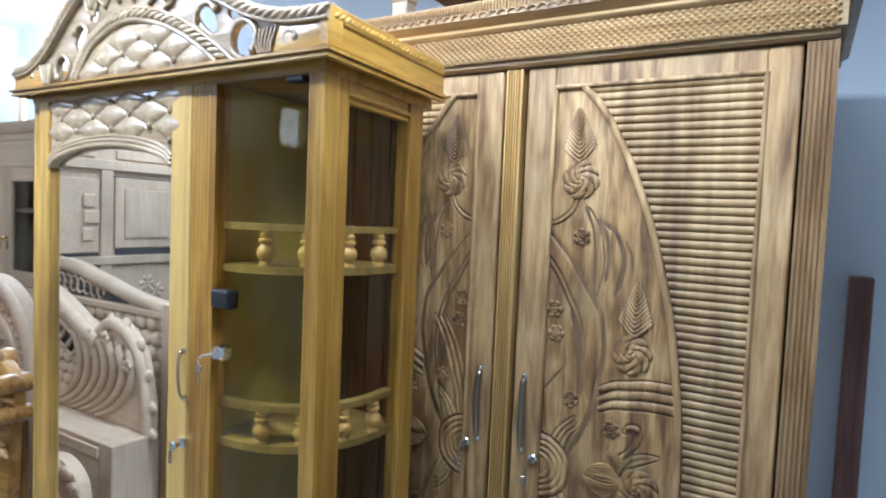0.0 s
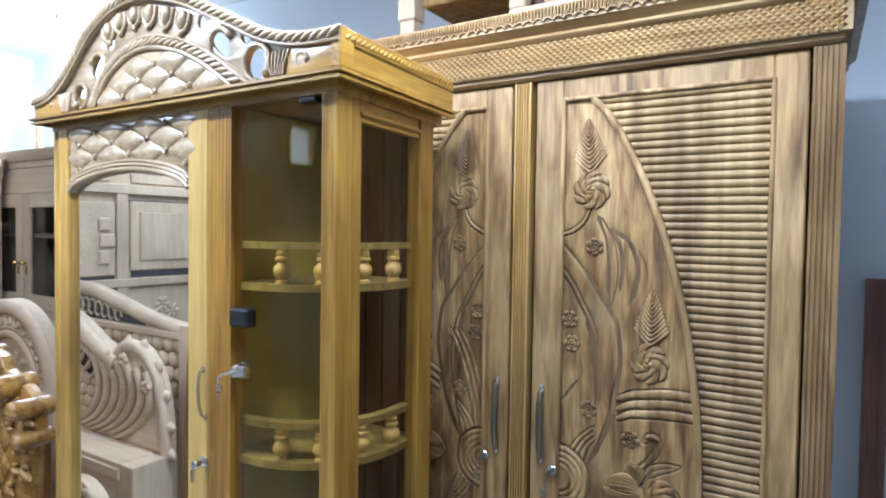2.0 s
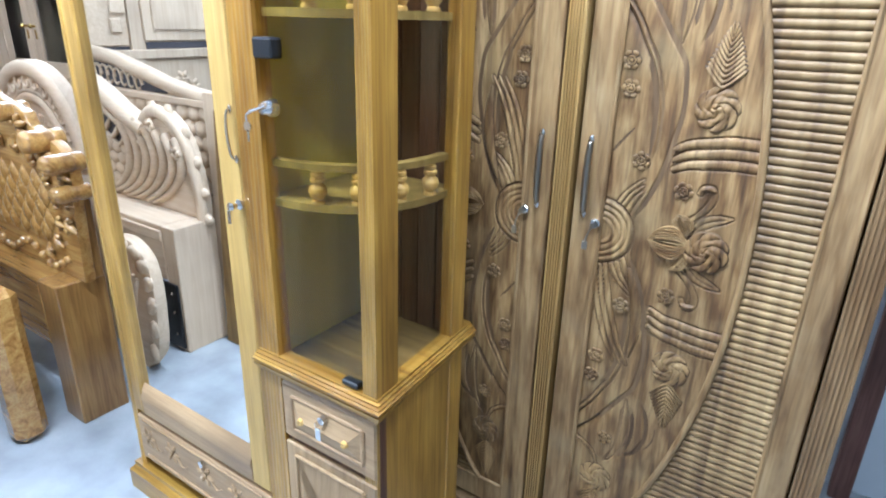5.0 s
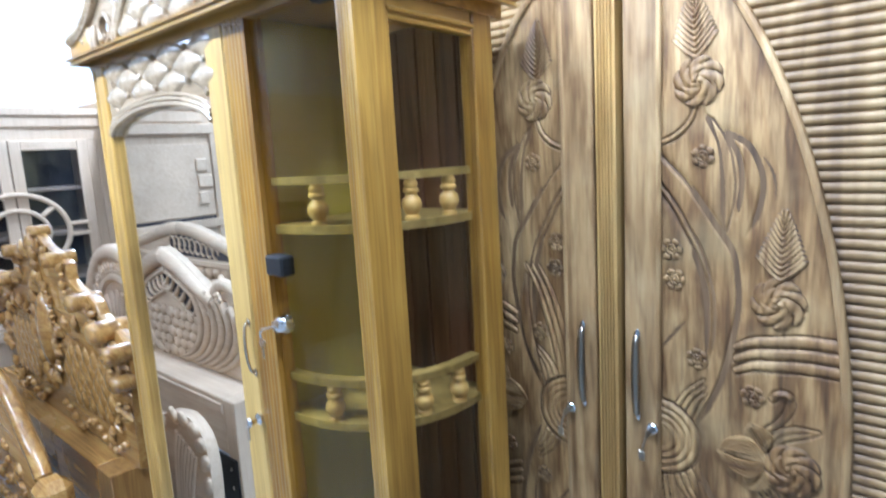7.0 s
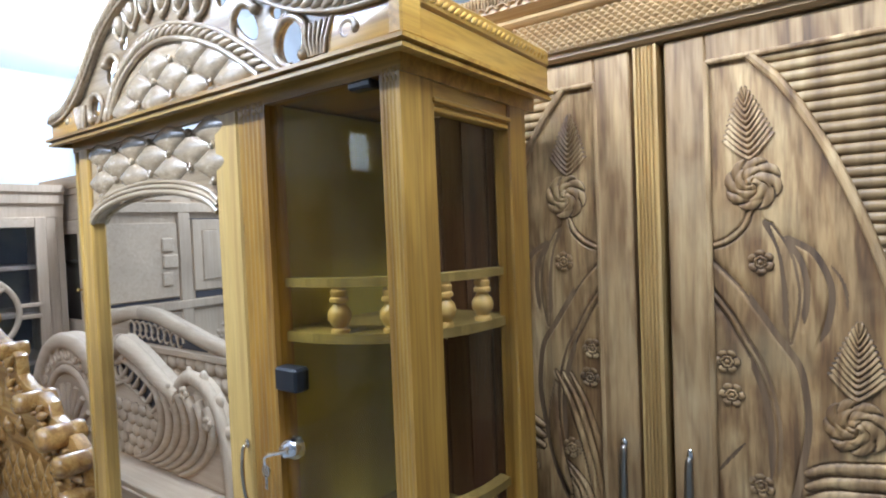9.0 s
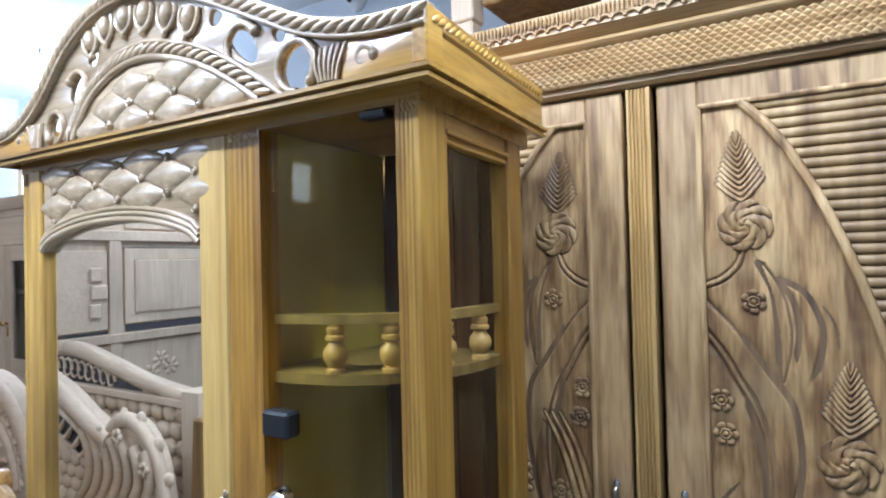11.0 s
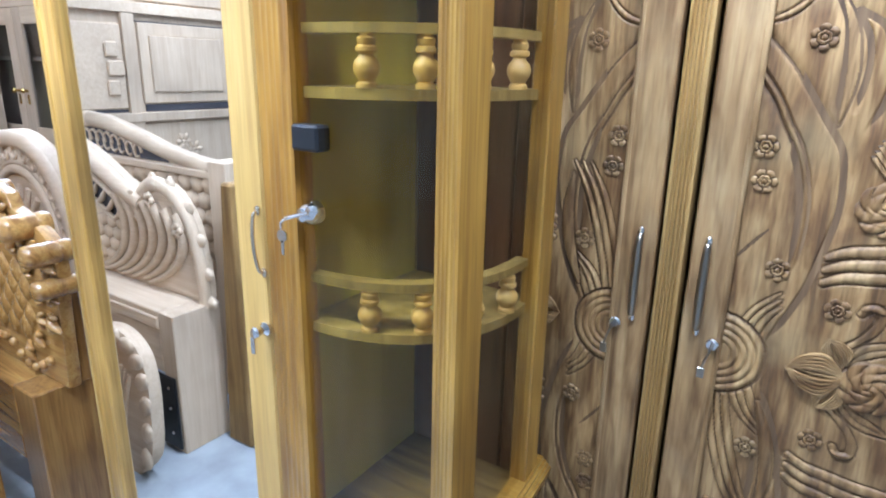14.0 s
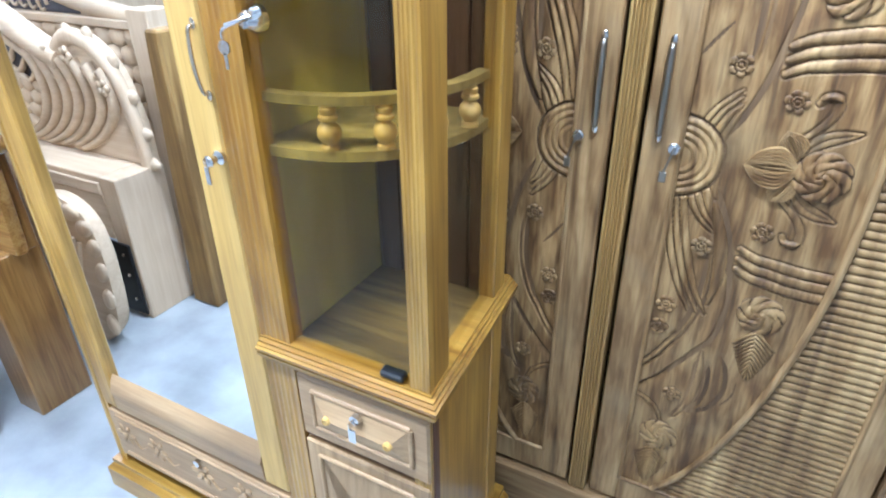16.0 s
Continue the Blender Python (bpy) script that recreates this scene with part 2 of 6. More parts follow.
ceiling_paint = plain("white_ceiling_paint", (0.76, 0.79, 0.81), 0.8, vary=0.04, scale=1.2)
cement = plain("pale_cement_floor", (0.335, 0.36, 0.37), 0.6, vary=0.24, scale=5.0, bump=0.25)
chrome = plain("chrome", (0.78, 0.78, 0.78), 0.09, 1.0, vary=0.05)
# chrome with the reflection of the golden wood put into its colour
wood_tinted_chrome = plain("chrome_reflection_tint", (0.72, 0.61, 0.47), 0.12, 1.0, vary=0.05)
steel = plain("brushed_steel", (0.34, 0.3, 0.25), 0.3, 1.0, vary=0.1)
black = plain("black_plastic", (0.015, 0.017, 0.02), 0.35, vary=0.2)
dark_metal = plain("dark_metal", (0.03, 0.03, 0.03), 0.4, 0.6, vary=0.2)
brass = plain("brass", (0.6, 0.42, 0.15), 0.25, 1.0, vary=0.1)
# near-black for gaps and case backs: their shade as a colour
shade_fill = plain("painted_shade", (0.06, 0.055, 0.06), 0.7, vary=0.2)
clear_glass = glass_material("cabinet_glass", (0.93, 0.9, 0.72), 0.024)
side_glass = glass_material("side_glass", (0.92, 0.9, 0.86), 0.015)
far_glass = glass_material("smoked_glass", (0.75, 0.76, 0.8), 0.1)
mirror = plain("mirror_silver", (0.85, 0.86, 0.85), 0.005, 1.0, vary=0.01, bump=0.0)
day_glow, _dn, _dk, _db = _nodes("daylight_opening")
_db.inputs["Base Color"].default_value = (0.8, 0.85, 0.9, 1)
_db.inputs["Emission Color"].default_value, _db.inputs["Emission Strength"].default_value = (0.85, 0.93, 1, 1), 6.0
bulb_glow, _bn, _bk, _bb = _nodes("lit_lamp")
_bb.inputs["Emission Color"].default_value, _bb.inputs["Emission Strength"].default_value = (0.93, 0.97, 1, 1), 40.0

# ---- shape helpers ----


def fused(bm, voxel):
    """The overlapping lumps of a carving melted into one skin."""
    me = bpy.data.meshes.new("lump")
    bmesh.ops.recalc_face_normals(bm, faces=bm.faces)
    bm.to_mesh(me)
    bm.free()
    ob = bpy.data.objects.new("lump", me)
    scene.collection.objects.link(ob)
    mod = ob.modifiers.new("melt", "REMESH")
    mod.mode, mod.voxel_size, mod.use_smooth_shade = "VOXEL", voxel, True
    done = bpy.data.meshes.new_from_object(ob.evaluated_get(bpy.context.evaluated_depsgraph_get()))
    bpy.data.objects.remove(ob)
    bpy.data.meshes.remove(me)
    out = bmesh.new()
    out.from_mesh(done)
    bpy.data.meshes.remove(done)
    bmesh.ops.smooth_vert(out, verts=out.verts, factor=0.5, use_axis_x=True, use_axis_y=True, use_axis_z=True)
    return out


WORLD = {}


def thing(name, place, label, category, group=""):
    e = new(name)
    e.empty_display_size = 0.1
    e.matrix_basis = Matrix.Translation(place)
    WORLD[e] = Matrix.Translation(place)
    return tagged(e, label, category, group)


def _mesh(name, bm, mat, smooth=None):
    bmesh.ops.recalc_face_normals(bm, faces=bm.faces)
    me = bpy.data.meshes.new(name)
    bm.to_mesh(me)
    bm.free()
    me.materials.append(mat)
    if smooth is not None:
        me.polygons.foreach_set("use_smooth", [True] * len(me.polygons))
        me.set_sharp_from_angle(angle=radians(smooth))
    return me


def part(name, bm, mat, parent=None, label="", smooth=35):
    """A bmesh in world metres, or a finished mesh, as one mesh object under its thing or part."""
    me = _mesh(name, bm, mat, smooth) if isinstance(bm, bmesh.types.BMesh) else bm
    ob = new(name, me)
    if parent:
        ob.parent = parent
        ob.matrix_parent_inverse = WORLD.get(parent, Matrix()).inverted()
    return tagged(ob, label)


def placed(name, me, parent, m, label=""):
    ob = part(name, me, None, parent, label)
    ob.matrix_basis = m
    return ob


def setting(name, bm, mat, label, category):
    return tagged(part(name, bm, mat, None), label, category, kind="structure")


def box(bm, x0, x1, y0, y1, z0, z1, r=0.002):
    vs = [bm.verts.new((x, y, z)) for x in (x0, x1) for y in (y0, y1) for z in (z0, z1)]
    fs = [bm.faces.new([vs[i] for i in q]) for q in ((0, 1, 3, 2), (4, 6, 7, 5), (0, 4, 5, 1), (2, 3, 7, 6), (0, 2, 6, 4), (1, 5, 7, 3))]
    if r > 0:
        es = list({e for f in fs for e in f.edges})
        bmesh.ops.bevel(bm, geom=es, offset=r, segments=1, affect="EDGES")
    return bm


def boxed(*a, **k):
    return box(bmesh.new(), *a, **k)


def smooth_line(pts, n=8):
    """Catmull-Rom through the points."""
    p = [Vector(q) for q in pts]
    p = [2 * p[0] - p[1]] + p + [2 * p[-1] - p[-2]]
    out = []
    for i in range(1, len(p) - 2):
        for j in range(n):
            t = j / n
            out.append(0.5 * (2 * p[i] + (p[i + 1] - p[i - 1]) * t + (2 * p[i - 1] - 5 * p[i] + 4 * p[i + 1] - p[i + 2]) * t * t + (3 * p[i] - p[i - 1] - 3 * p[i + 1] + p[i + 2]) * t ** 3))
    return out + [p[-2]]


def tube(bm, pts, r0, r1=None, seg=8, flat=1.0, normal=(0, -1, 0), mid=None):
    """A round or flattened strand along a line; mid swells it in the middle."""
    pts = [Vector(q) for q in pts]
    r1 = r0 if r1 is None else r1
    nrm, rings = Vector(normal), []
    for i, q in enumerate(pts):
        d = (pts[min(i + 1, len(pts) - 1)] - pts[max(i - 1, 0)]).normalized()
        side = d.cross(nrm)
        if side.length < 1e-4:
            side = d.cross(Vector((1, 0, 0)))
        side.normalize()
        up = side.cross(d).normalized()
        f = i / (len(pts) - 1)
        r = r0 + (r1 - r0) * f
        if mid is not None:
            r = r + (mid - r) * math.sin(math.pi * f)
        rings.append([bm.verts.new(q + side * (r * math.cos(a)) + up * (r * flat * math.sin(a))) for a in (2 * math.pi * s / seg for s in range(seg))])
    for a, b in zip(rings, rings[1:]):
        for s in range(seg):
            bm.faces.new((a[s], a[(s + 1) % seg], b[(s + 1) % seg], b[s]))
    bm.faces.new(rings[0])
    bm.faces.new(rings[-1][::-1])
    return bm


def blob(bm, centre, size, turn=0.0, sub=2, axis="Y"):
    """A flattened pebble: size along x, y, z, turned about an axis."""
    m = Matrix.Translation(centre) @ Matrix.Rotation(turn, 4, axis) @ Matrix.Diagonal((*size, 1))
    bmesh.ops.create_icosphere(bm, subdivisions=sub, radius=1.0, matrix=m)
    return bm


def lathe(bm, centre, outline, seg=16, axis="z"):
    """A turned piece: outline of (radius, height)."""
    rings = []
    for r, h in outline:
        ring = []
        for s in range(seg):
            a = 2 * math.pi * s / seg
            q = (r * math.cos(a), r * math.sin(a), h) if axis == "z" else (r * math.cos(a), -h, r * math.sin(a)) if axis == "y" else (h, r * math.cos(a), r * math.sin(a))
            ring.append(bm.verts.new(Vector(centre) + Vector(q)))
        rings.append(ring)
    for a, b in zip(rings, rings[1:]):
        for s in range(seg):
            bm.faces.new((a[s], a[(s + 1) % seg], b[(s + 1) % seg], b[s]))
    bm.faces.new(rings[0])
    bm.faces.new(rings[-1])
    return bm


def plate(loops, y0, y1, bevel=0.003, res=1):
    """A board cut to an outline in x and z, with holes, from y0 to y1 (a mesh in world metres)."""
    cu = bpy.data.curves.new("cut", "CURVE")
    cu.dimensions, cu.fill_mode = "2D", "BOTH"
    cu.extrude, cu.bevel_depth, cu.bevel_resolution, cu.offset = abs(y1 - y0) / 2 - bevel, bevel, res, -bevel
    for lp in loops:
        sp = cu.splines.new("POLY")
        sp.points.add(len(lp) - 1)
        for p, (x, z) in zip(sp.points, lp):
            p.co = (x, z, 0, 1)
        sp.use_cyclic_u = True
    ob = bpy.data.objects.new("cut", cu)
    me = bpy.data.meshes.new_from_object(ob)
    bpy.data.objects.remove(ob)
    bpy.data.curves.remove(cu)
    me.transform(Matrix.Translation((0, (y0 + y1) / 2, 0)) @ Matrix.Rotation(math.pi / 2, 4, "X"))
    bm = bmesh.new()
    bm.from_mesh(me)
    bpy.data.meshes.remove(me)
    bmesh.ops.remove_doubles(bm, verts=bm.verts, dist=1e-5)
    return bm


def oval(cx, cz, rx, rz, turn=0.0, n=20, tear=0.0):
    out = []
    for i in range(n):
        a = 2 * math.pi * i / n
        u, v = rx * math.cos(a) * (1 - tear * math.sin(a)), rz * math.sin(a)
        out.append((cx + u * math.cos(turn) - v * math.sin(turn), cz + u * math.sin(turn) + v * math.cos(turn)))
    return out


def molding(bm, path, profile, closed=False):
    """A profile of (outward, z) swept along a line of (x, y) with mitred corners; outward is to the right of the way."""
    n, rings = len(path), []
    for i, (x, y) in enumerate(path):
        a = Vector(path[i - 1]) if i else None
        b, c = Vector((x, y)), Vector(path[i + 1]) if i < n - 1 else None
        d1 = (b - a).normalized() if a is not None else (c - b).normalized()
        d2 = (c - b).normalized() if c is not None else d1
        n1, n2 = Vector((d1.y, -d1.x)), Vector((d2.y, -d2.x))
        nn = (n1 + n2) / (1 + n1.dot(n2))
        rings.append([bm.verts.new((b.x + nn.x * o, b.y + nn.y * o, z)) for o, z in profile])
    k = len(profile)
    for a, b in zip(rings, rings[1:]):
        for s in range(k):
            bm.faces.new((a[s], a[(s + 1) % k], b[(s + 1) % k], b[s]))
    bm.faces.new(rings[0])
    bm.faces.new(rings[-1][::-1])
    return bm


def prism(bm, poly, z0, z1):
    lo, hi = [bm.verts.new((x, y, z0)) for x, y in poly], [bm.verts.new((x, y, z1)) for x, y in poly]
    k = len(poly)
    for s in range(k):
        bm.faces.new((lo[s], lo[(s + 1) % k], hi[(s + 1) % k], hi[s]))
    bm.faces.new(lo[::-1])
    bm.faces.new(hi)
    return bm


def fluted(x0, x1, y_front, y_back, flutes, depth=0.004, margin=0.008):
    """A plan outline of a post with grooves on its front, which faces -y."""
    out = [(x0, y_back), (x0, y_front)]
    w = (x1 - x0 - 2 * margin) / flutes
    for i in range(flutes):
        a = x0 + margin + i * w
        for f, d in ((0.08, 0), (0.25, 1), (0.5, 1.15), (0.75, 1), (0.92, 0)):
            out.append((a + f * w, y_front + d * depth))
    return out + [(x1, y_front), (x1, y_back)]


def rope(bm, pts, r, pitch, normal=(0, -1, 0), lean=0.45, long=2.3):
    """Slanting strands along an edge, like a twisted rope."""
    pts = [Vector(p) for p in pts]
    run = [0.0]
    for a, b in zip(pts, pts[1:]):
        run.append(run[-1] + (b - a).length)
    k, i = 0, 0
    nrm = Vector(normal)
    while k * pitch < run[-1]:
        s = k * pitch
        while i < len(run) - 2 and run[i + 1] < s:
            i += 1
        d = (pts[i + 1] - pts[i]).normalized()
        c = pts[i] + d * (s - run[i])
        side = nrm.cross(d).normalized()
        w = (d * math.cos(lean) + side * math.sin(lean)).normalized()
        m = Matrix((w, w.cross(nrm), nrm)).transposed().to_4x4()
        m.translation = c
        bmesh.ops.create_icosphere(bm, subdivisions=2, radius=1.0, matrix=m @ Matrix.Diagonal((r * long, pitch * math.sin(lean) * 0.56, r * 0.7, 1)))
        k += 1
    return bm

# ---- the room ----
setting("floor", boxed(ROOM_W, ROOM_E, ROOM_S, ROOM_N, -0.12, 0, r=0), cement, "pale bluish cement shop floor with worn stains", "floor")
setting("ceiling", boxed(ROOM_W, ROOM_E, ROOM_S, ROOM_N, ROOM_H, ROOM_H + 0.12, r=0), ceiling_paint, "plain white painted ceiling", "ceiling")
setting("wall_north", boxed(ROOM_W, ROOM_E, ROOM_N, ROOM_N + 0.15, -0.12, ROOM_H + 0.12, r=0), wall_paint, "pale blue painted wall behind the wardrobe", "wall")
setting("wall_east", boxed(ROOM_E, ROOM_E + 0.15, ROOM_S - 0.15, ROOM_N + 0.15, -0.12, ROOM_H + 0.12, r=0), wall_paint, "pale blue painted side wall", "wall")
WX0, WX1, WZ0, WZ1 = -3.15, -2.68, 2.25, 2.76


def wall_with_hole(u0, u1, h, hole, along, c0, c1):
    """A wall from u0 to u1 with one opening (a0, a1, z0, z1) through it."""
    bm = bmesh.new()
    a0, a1, z0, z1 = hole
    for p, q, lo, hi in ((u0, a0, -0.12, h), (a1, u1, -0.12, h), (a0, a1, -0.12, z0), (a0, a1, z1, h)):
        if hi - lo > 0.01:
            box(bm, p, q, c0, c1, lo, hi, r=0) if along == "x" else box(bm, c0, c1, p, q, lo, hi, r=0)
    return bm


setting("wall_west", wall_with_hole(ROOM_S - 0.15, ROOM_N + 0.15, ROOM_H + 0.12, (WX0, WX1, WZ0, WZ1), "y", ROOM_W - 0.15, ROOM_W), wall_paint, "pale blue wall with a high window", "wall")
# made-up wall out of view; its doorway limits the light from behind
setting("wall_south", wall_with_hole(ROOM_W, ROOM_E, ROOM_H + 0.12, (0.9, 1.9, -0.02, 2.1), "x", ROOM_S - 0.15, ROOM_S), wall_paint, "unseen south wall with an assumed doorway", "wall")

window_1 = thing("window_1", (ROOM_W, (WX0 + WX1) / 2, WZ0), "high wooden window with bright daylight behind it", "window")
window_1["kind"] = "structure"
part("window_frame", box(box(box(boxed(ROOM_W - 0.1, ROOM_W + 0.02, WX0, WX0 + 0.05, WZ0, WZ1), ROOM_W - 0.1, ROOM_W + 0.02, WX1 - 0.05, WX1, WZ0, WZ1), ROOM_W - 0.1, ROOM_W + 0.02, WX0 + 0.05, WX1 - 0.05, WZ0, WZ0 + 0.05), ROOM_W - 0.1, ROOM_W + 0.02, WX0 + 0.05, WX1 - 0.05, WZ1 - 0.05, WZ1), raw_v, window_1)
part("window_bar", boxed(ROOM_W - 0.06, ROOM_W - 0.045, -2.92, -2.905, WZ0 + 0.05, WZ1 - 0.05), dark_metal, window_1)
setting("backdrop", boxed(ROOM_W - 0.6, ROOM_W - 0.55, WX0 - 0.6, WX1 + 0.6, WZ0 - 0.5, WZ1 + 0.6, r=0), day_glow, "bright daylight outside the window", "daylight")

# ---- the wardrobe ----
# darker teak for the cuts: their shade and router burn put into colour
dark_teak = wood("shaded_burnt_teak", (0.08, 0.044, 0.02), (0.16, 0.094, 0.042), (0.22, 0.135, 0.065), rough=0.75)
MID, ZMID, FRONT = -0.9935, 1.04, 1.6
ward = thing("wardrobe", (MID, 1.9, 0), "tall unpolished teak wardrobe with two carved doors and a latticed cornice", "wardrobe")
W0, W1 = 2 * MID + 0.37, -0.37
for nm, x0, x1, y0, y1, z0, z1 in (("side_panel", W0, W0 + 0.02, FRONT + 0.012, 2.2, 0.06, 1.95), ("side_panel", W1 - 0.02, W1, FRONT + 0.012, 2.2, 0.06, 1.95), ("back_panel", W0 + 0.02, W1 - 0.02, 2.185, 2.2, 0.1, 1.95), ("floor_panel", W0 + 0.02, W1 - 0.02, FRONT + 0.03, 2.2, 0.06, 0.1), ("head_rail", W0, W1, FRONT, 2.2, 1.95, 2.0)):
    part(nm, boxed(x0, x1, y0, y1, z0, z1), teak_v, ward)
part("plinth", boxed(W0 - 0.01, W1 + 0.01, FRONT - 0.02, 2.2, 0, 0.13, r=0.006), teak_h, ward)
for x0, x1 in ((-1.0135, -0.9735), (W0, W0 + 0.05), (W1 - 0.05, W1)):
    part("fluted_stile", prism(bmesh.new(), fluted(x0, x1, FRONT - 0.012, FRONT + 0.03, 5, 0.005 if abs(x0 - MID) < 0.1 else 0.002, 0.004), 0.135, 1.943), stile_v if x1 > MID - 0.1 and x0 < MID + 0.1 else edge_v, ward, "yellow fluted stile" if abs(x0 - MID) < 0.1 else "")
bm = bmesh.new()
path = [(W0 - 0.0, 2.2), (W0 - 0.0, FRONT), (W1 - 0.022, FRONT), (W1 - 0.022, 2.2)]
molding(bm, path, [(-0.02, 1.946), (0.012, 1.946), (0.02, 1.952), (0.02, 1.96), (0.03, 1.962), (0.03, 2.022), (0.036, 2.024), (0.042, 2.032), (0.036, 2.04), (0.046, 2.046), (0.058, 2.054), (0.058, 2.09), (0.052, 2.094), (-0.02, 2.094)])
cornice = part("cornice", bm, wood("cornice_wood", (0.32, 0.19, 0.075), (0.49, 0.325, 0.15), (0.58, 0.42, 0.22), rough=0.4, along="x", bump=0.08), ward, "yellowish latticed cornice")
part("top_board", boxed(W0 + 0.01, W1 - 0.01, FRONT + 0.02, 2.195, 2.0, 2.084, r=0), teak_h, ward)
# lattice of small pyramids and the leaf edge above it
nub = bmesh.new()
q = [nub.verts.new(v) for v in ((-0.0075, 0, 0), (0, 0, -0.0065), (0.0075, 0, 0), (0, 0, 0.0065), (0, -0.006, 0))]
for i in range(4):
    nub.faces.new((q[i], q[(i + 1) % 4], q[4]))
lattice = bmesh.new()
nub_me = _mesh("nub", nub, teak_h)
for row in range(9):
    for i in range(int((W1 - W0) / 0.0155)):
        x = W0 + 0.008 + (i + 0.5 * (row % 2)) * 0.0155
        if x < W1 - 0.005:
            k0 = len(lattice.verts)
            lattice.from_mesh(nub_me)
            lattice.verts.ensure_lookup_table()
            bmesh.ops.translate(lattice, verts=lattice.verts[k0:], vec=(x, FRONT - 0.0305, 1.9655 + row * 0.0066))
tagged(part("lattice", lattice, cornice.data.materials[0], ward, "pressed diamond lattice", smooth=None), kind="stuff")
leaf_edge = bmesh.new()
for i in range(int((W1 - W0 + 0.09) / 0.0078)):
    x = W0 - 0.055 + i * 0.0078
    blob(leaf_edge, (x, FRONT - 0.061, 2.077), (0.0033, 0.0045, 0.0135), 0.08, 1)
for i in range(int((W1 - W0 + 0.085) / 0.0235)):
    x = W0 - 0.05 + i * 0.0235
    tube(leaf_edge, [(x + 0.011 * math.cos(a), FRONT - 0.061, 2.0575 + 0.008 * math.sin(a)) for a in (math.pi * j / 6 for j in range(7))], 0.0026, seg=6, flat=1.6)
tagged(part("leaf_edge", leaf_edge, teak_h, ward, "carved reed and scallop edge"), kind="stuff")


def curve_x(z):
    """The bowed edge of the carved field of a door, as distance from the middle of the wardrobe."""
    f = min(1.0, abs(z - 1.05) / 0.845)
    return MID + 0.161 + 0.238 * (1 - f ** 2.05) ** 0.78


CARVE = {}


def sheet(name, xs, hs, zs, dark, side=1):
    """A relief as one mesh: grids of x, height towards the viewer and z; faces marked dark take the teak coloured with
    groove shade and burn.
    """
    nr, nc = xs.shape
    co = np.stack((xs, -hs, zs), axis=-1).reshape(-1, 3)
    i = (np.arange(nr - 1)[:, None] * nc + np.arange(nc - 1)[None, :]).reshape(-1)
    quads = np.stack((i, i + 1, i + nc + 1, i + nc) if side > 0 else (i, i + nc, i + nc + 1, i + 1), axis=-1)
    me = bpy.data.meshes.new(name)
    me.from_pydata(co.tolist(), [], quads.tolist())
    me.materials.append(teak_f)
    me.materials.append(dark_teak)
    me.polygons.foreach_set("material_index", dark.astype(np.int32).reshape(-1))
    me.polygons.foreach_set("use_smooth", np.ones(len(quads), dtype=bool))
    return me


def cells(a):
    return (a[1:, 1:] + a[:-1, 1:] + a[1:, :-1] + a[:-1, :-1]) / 4


def rose_mesh(r, petals, name):
    """A carved rose: pinwheel whorls of overlapping petals round the heart."""
    if name not in CARVE:
        th, rho = np.meshgrid(np.linspace(0, 2 * np.pi, 145), np.linspace(0.0, 1.0, 41), indexing="ij")

        def whorl(count, twist, shift):
            return ((th + twist * rho) * count / (2 * np.pi) + shift) % 1.0

        p1, p2, p3 = whorl(petals, 1.5, 0.0), whorl(5, 2.4, 0.3), whorl(3, 3.4, 0.1)
        lift = lambda p: np.minimum(1, p / 0.14) * (0.55 + 0.45 * np.sin(np.pi * np.clip(p, 0, 1) ** 0.8))
        belly = lambda lo, hi: np.sqrt(np.clip(np.sin(np.pi * np.clip((rho - lo) / (hi - lo), 0, 1)), 0, 1))
        h1 = 0.17 * lift(p1) * belly(0.34, 1.06)
        h2 = 0.05 + 0.2 * lift(p2) * belly(0.12, 0.68)
        h3 = 0.07 + 0.22 * lift(p3) * belly(-0.1, 0.32)
        h = np.maximum(np.maximum(h1, np.where(rho < 0.66, h2, 0)), np.where(rho < 0.3, h3, 0))
        h = np.where(rho > 0.97, -0.05, h)
        edge = r * (0.9 + 0.1 * np.abs(np.sin(np.pi * p1)) ** 0.6)
        xs, zs = edge * rho * np.cos(th), edge * rho * np.sin(th)
        # low gaps between the petals are coloured dark, as painted shade
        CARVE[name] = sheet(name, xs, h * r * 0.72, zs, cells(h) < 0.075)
    return CARVE[name]


def small_rose_mesh():
    """Six round petals about a ringed heart."""
    if "small" not in CARVE:
        r = 0.0205
        th, rho = np.meshgrid(np.linspace(0, 2 * np.pi, 73), np.linspace(0.0, 1.0, 25), indexing="ij")
        lobe = np.abs(np.sin(3 * th))
        h = np.where(rho > 0.56, 0.0042 * np.sqrt(np.clip(1 - ((rho - 0.76) / 0.26) ** 2, 0, 1)) * lobe ** 0.5, 0.0)
        h = np.maximum(h, np.where(rho < 0.52, 0.0044 * np.sqrt(np.clip(1 - ((rho - 0.4) / 0.13) ** 2, 0, 1)), 0.0))
        h = np.maximum(h, np.where(rho < 0.26, 0.0048 * np.sqrt(np.clip(1 - (rho / 0.24) ** 2, 0, 1)), 0.0))
        h = np.where(rho > 0.97, -0.0015, h)
        edge = r * (0.8 + 0.2 * lobe ** 0.7)
        # hollows between petals and rings get the same painted shade
        CARVE["small"] = sheet("small_rose", edge * rho * np.cos(th), h, edge * rho * np.sin(th), cells(h) < 0.0016)
    return CARVE["small"]


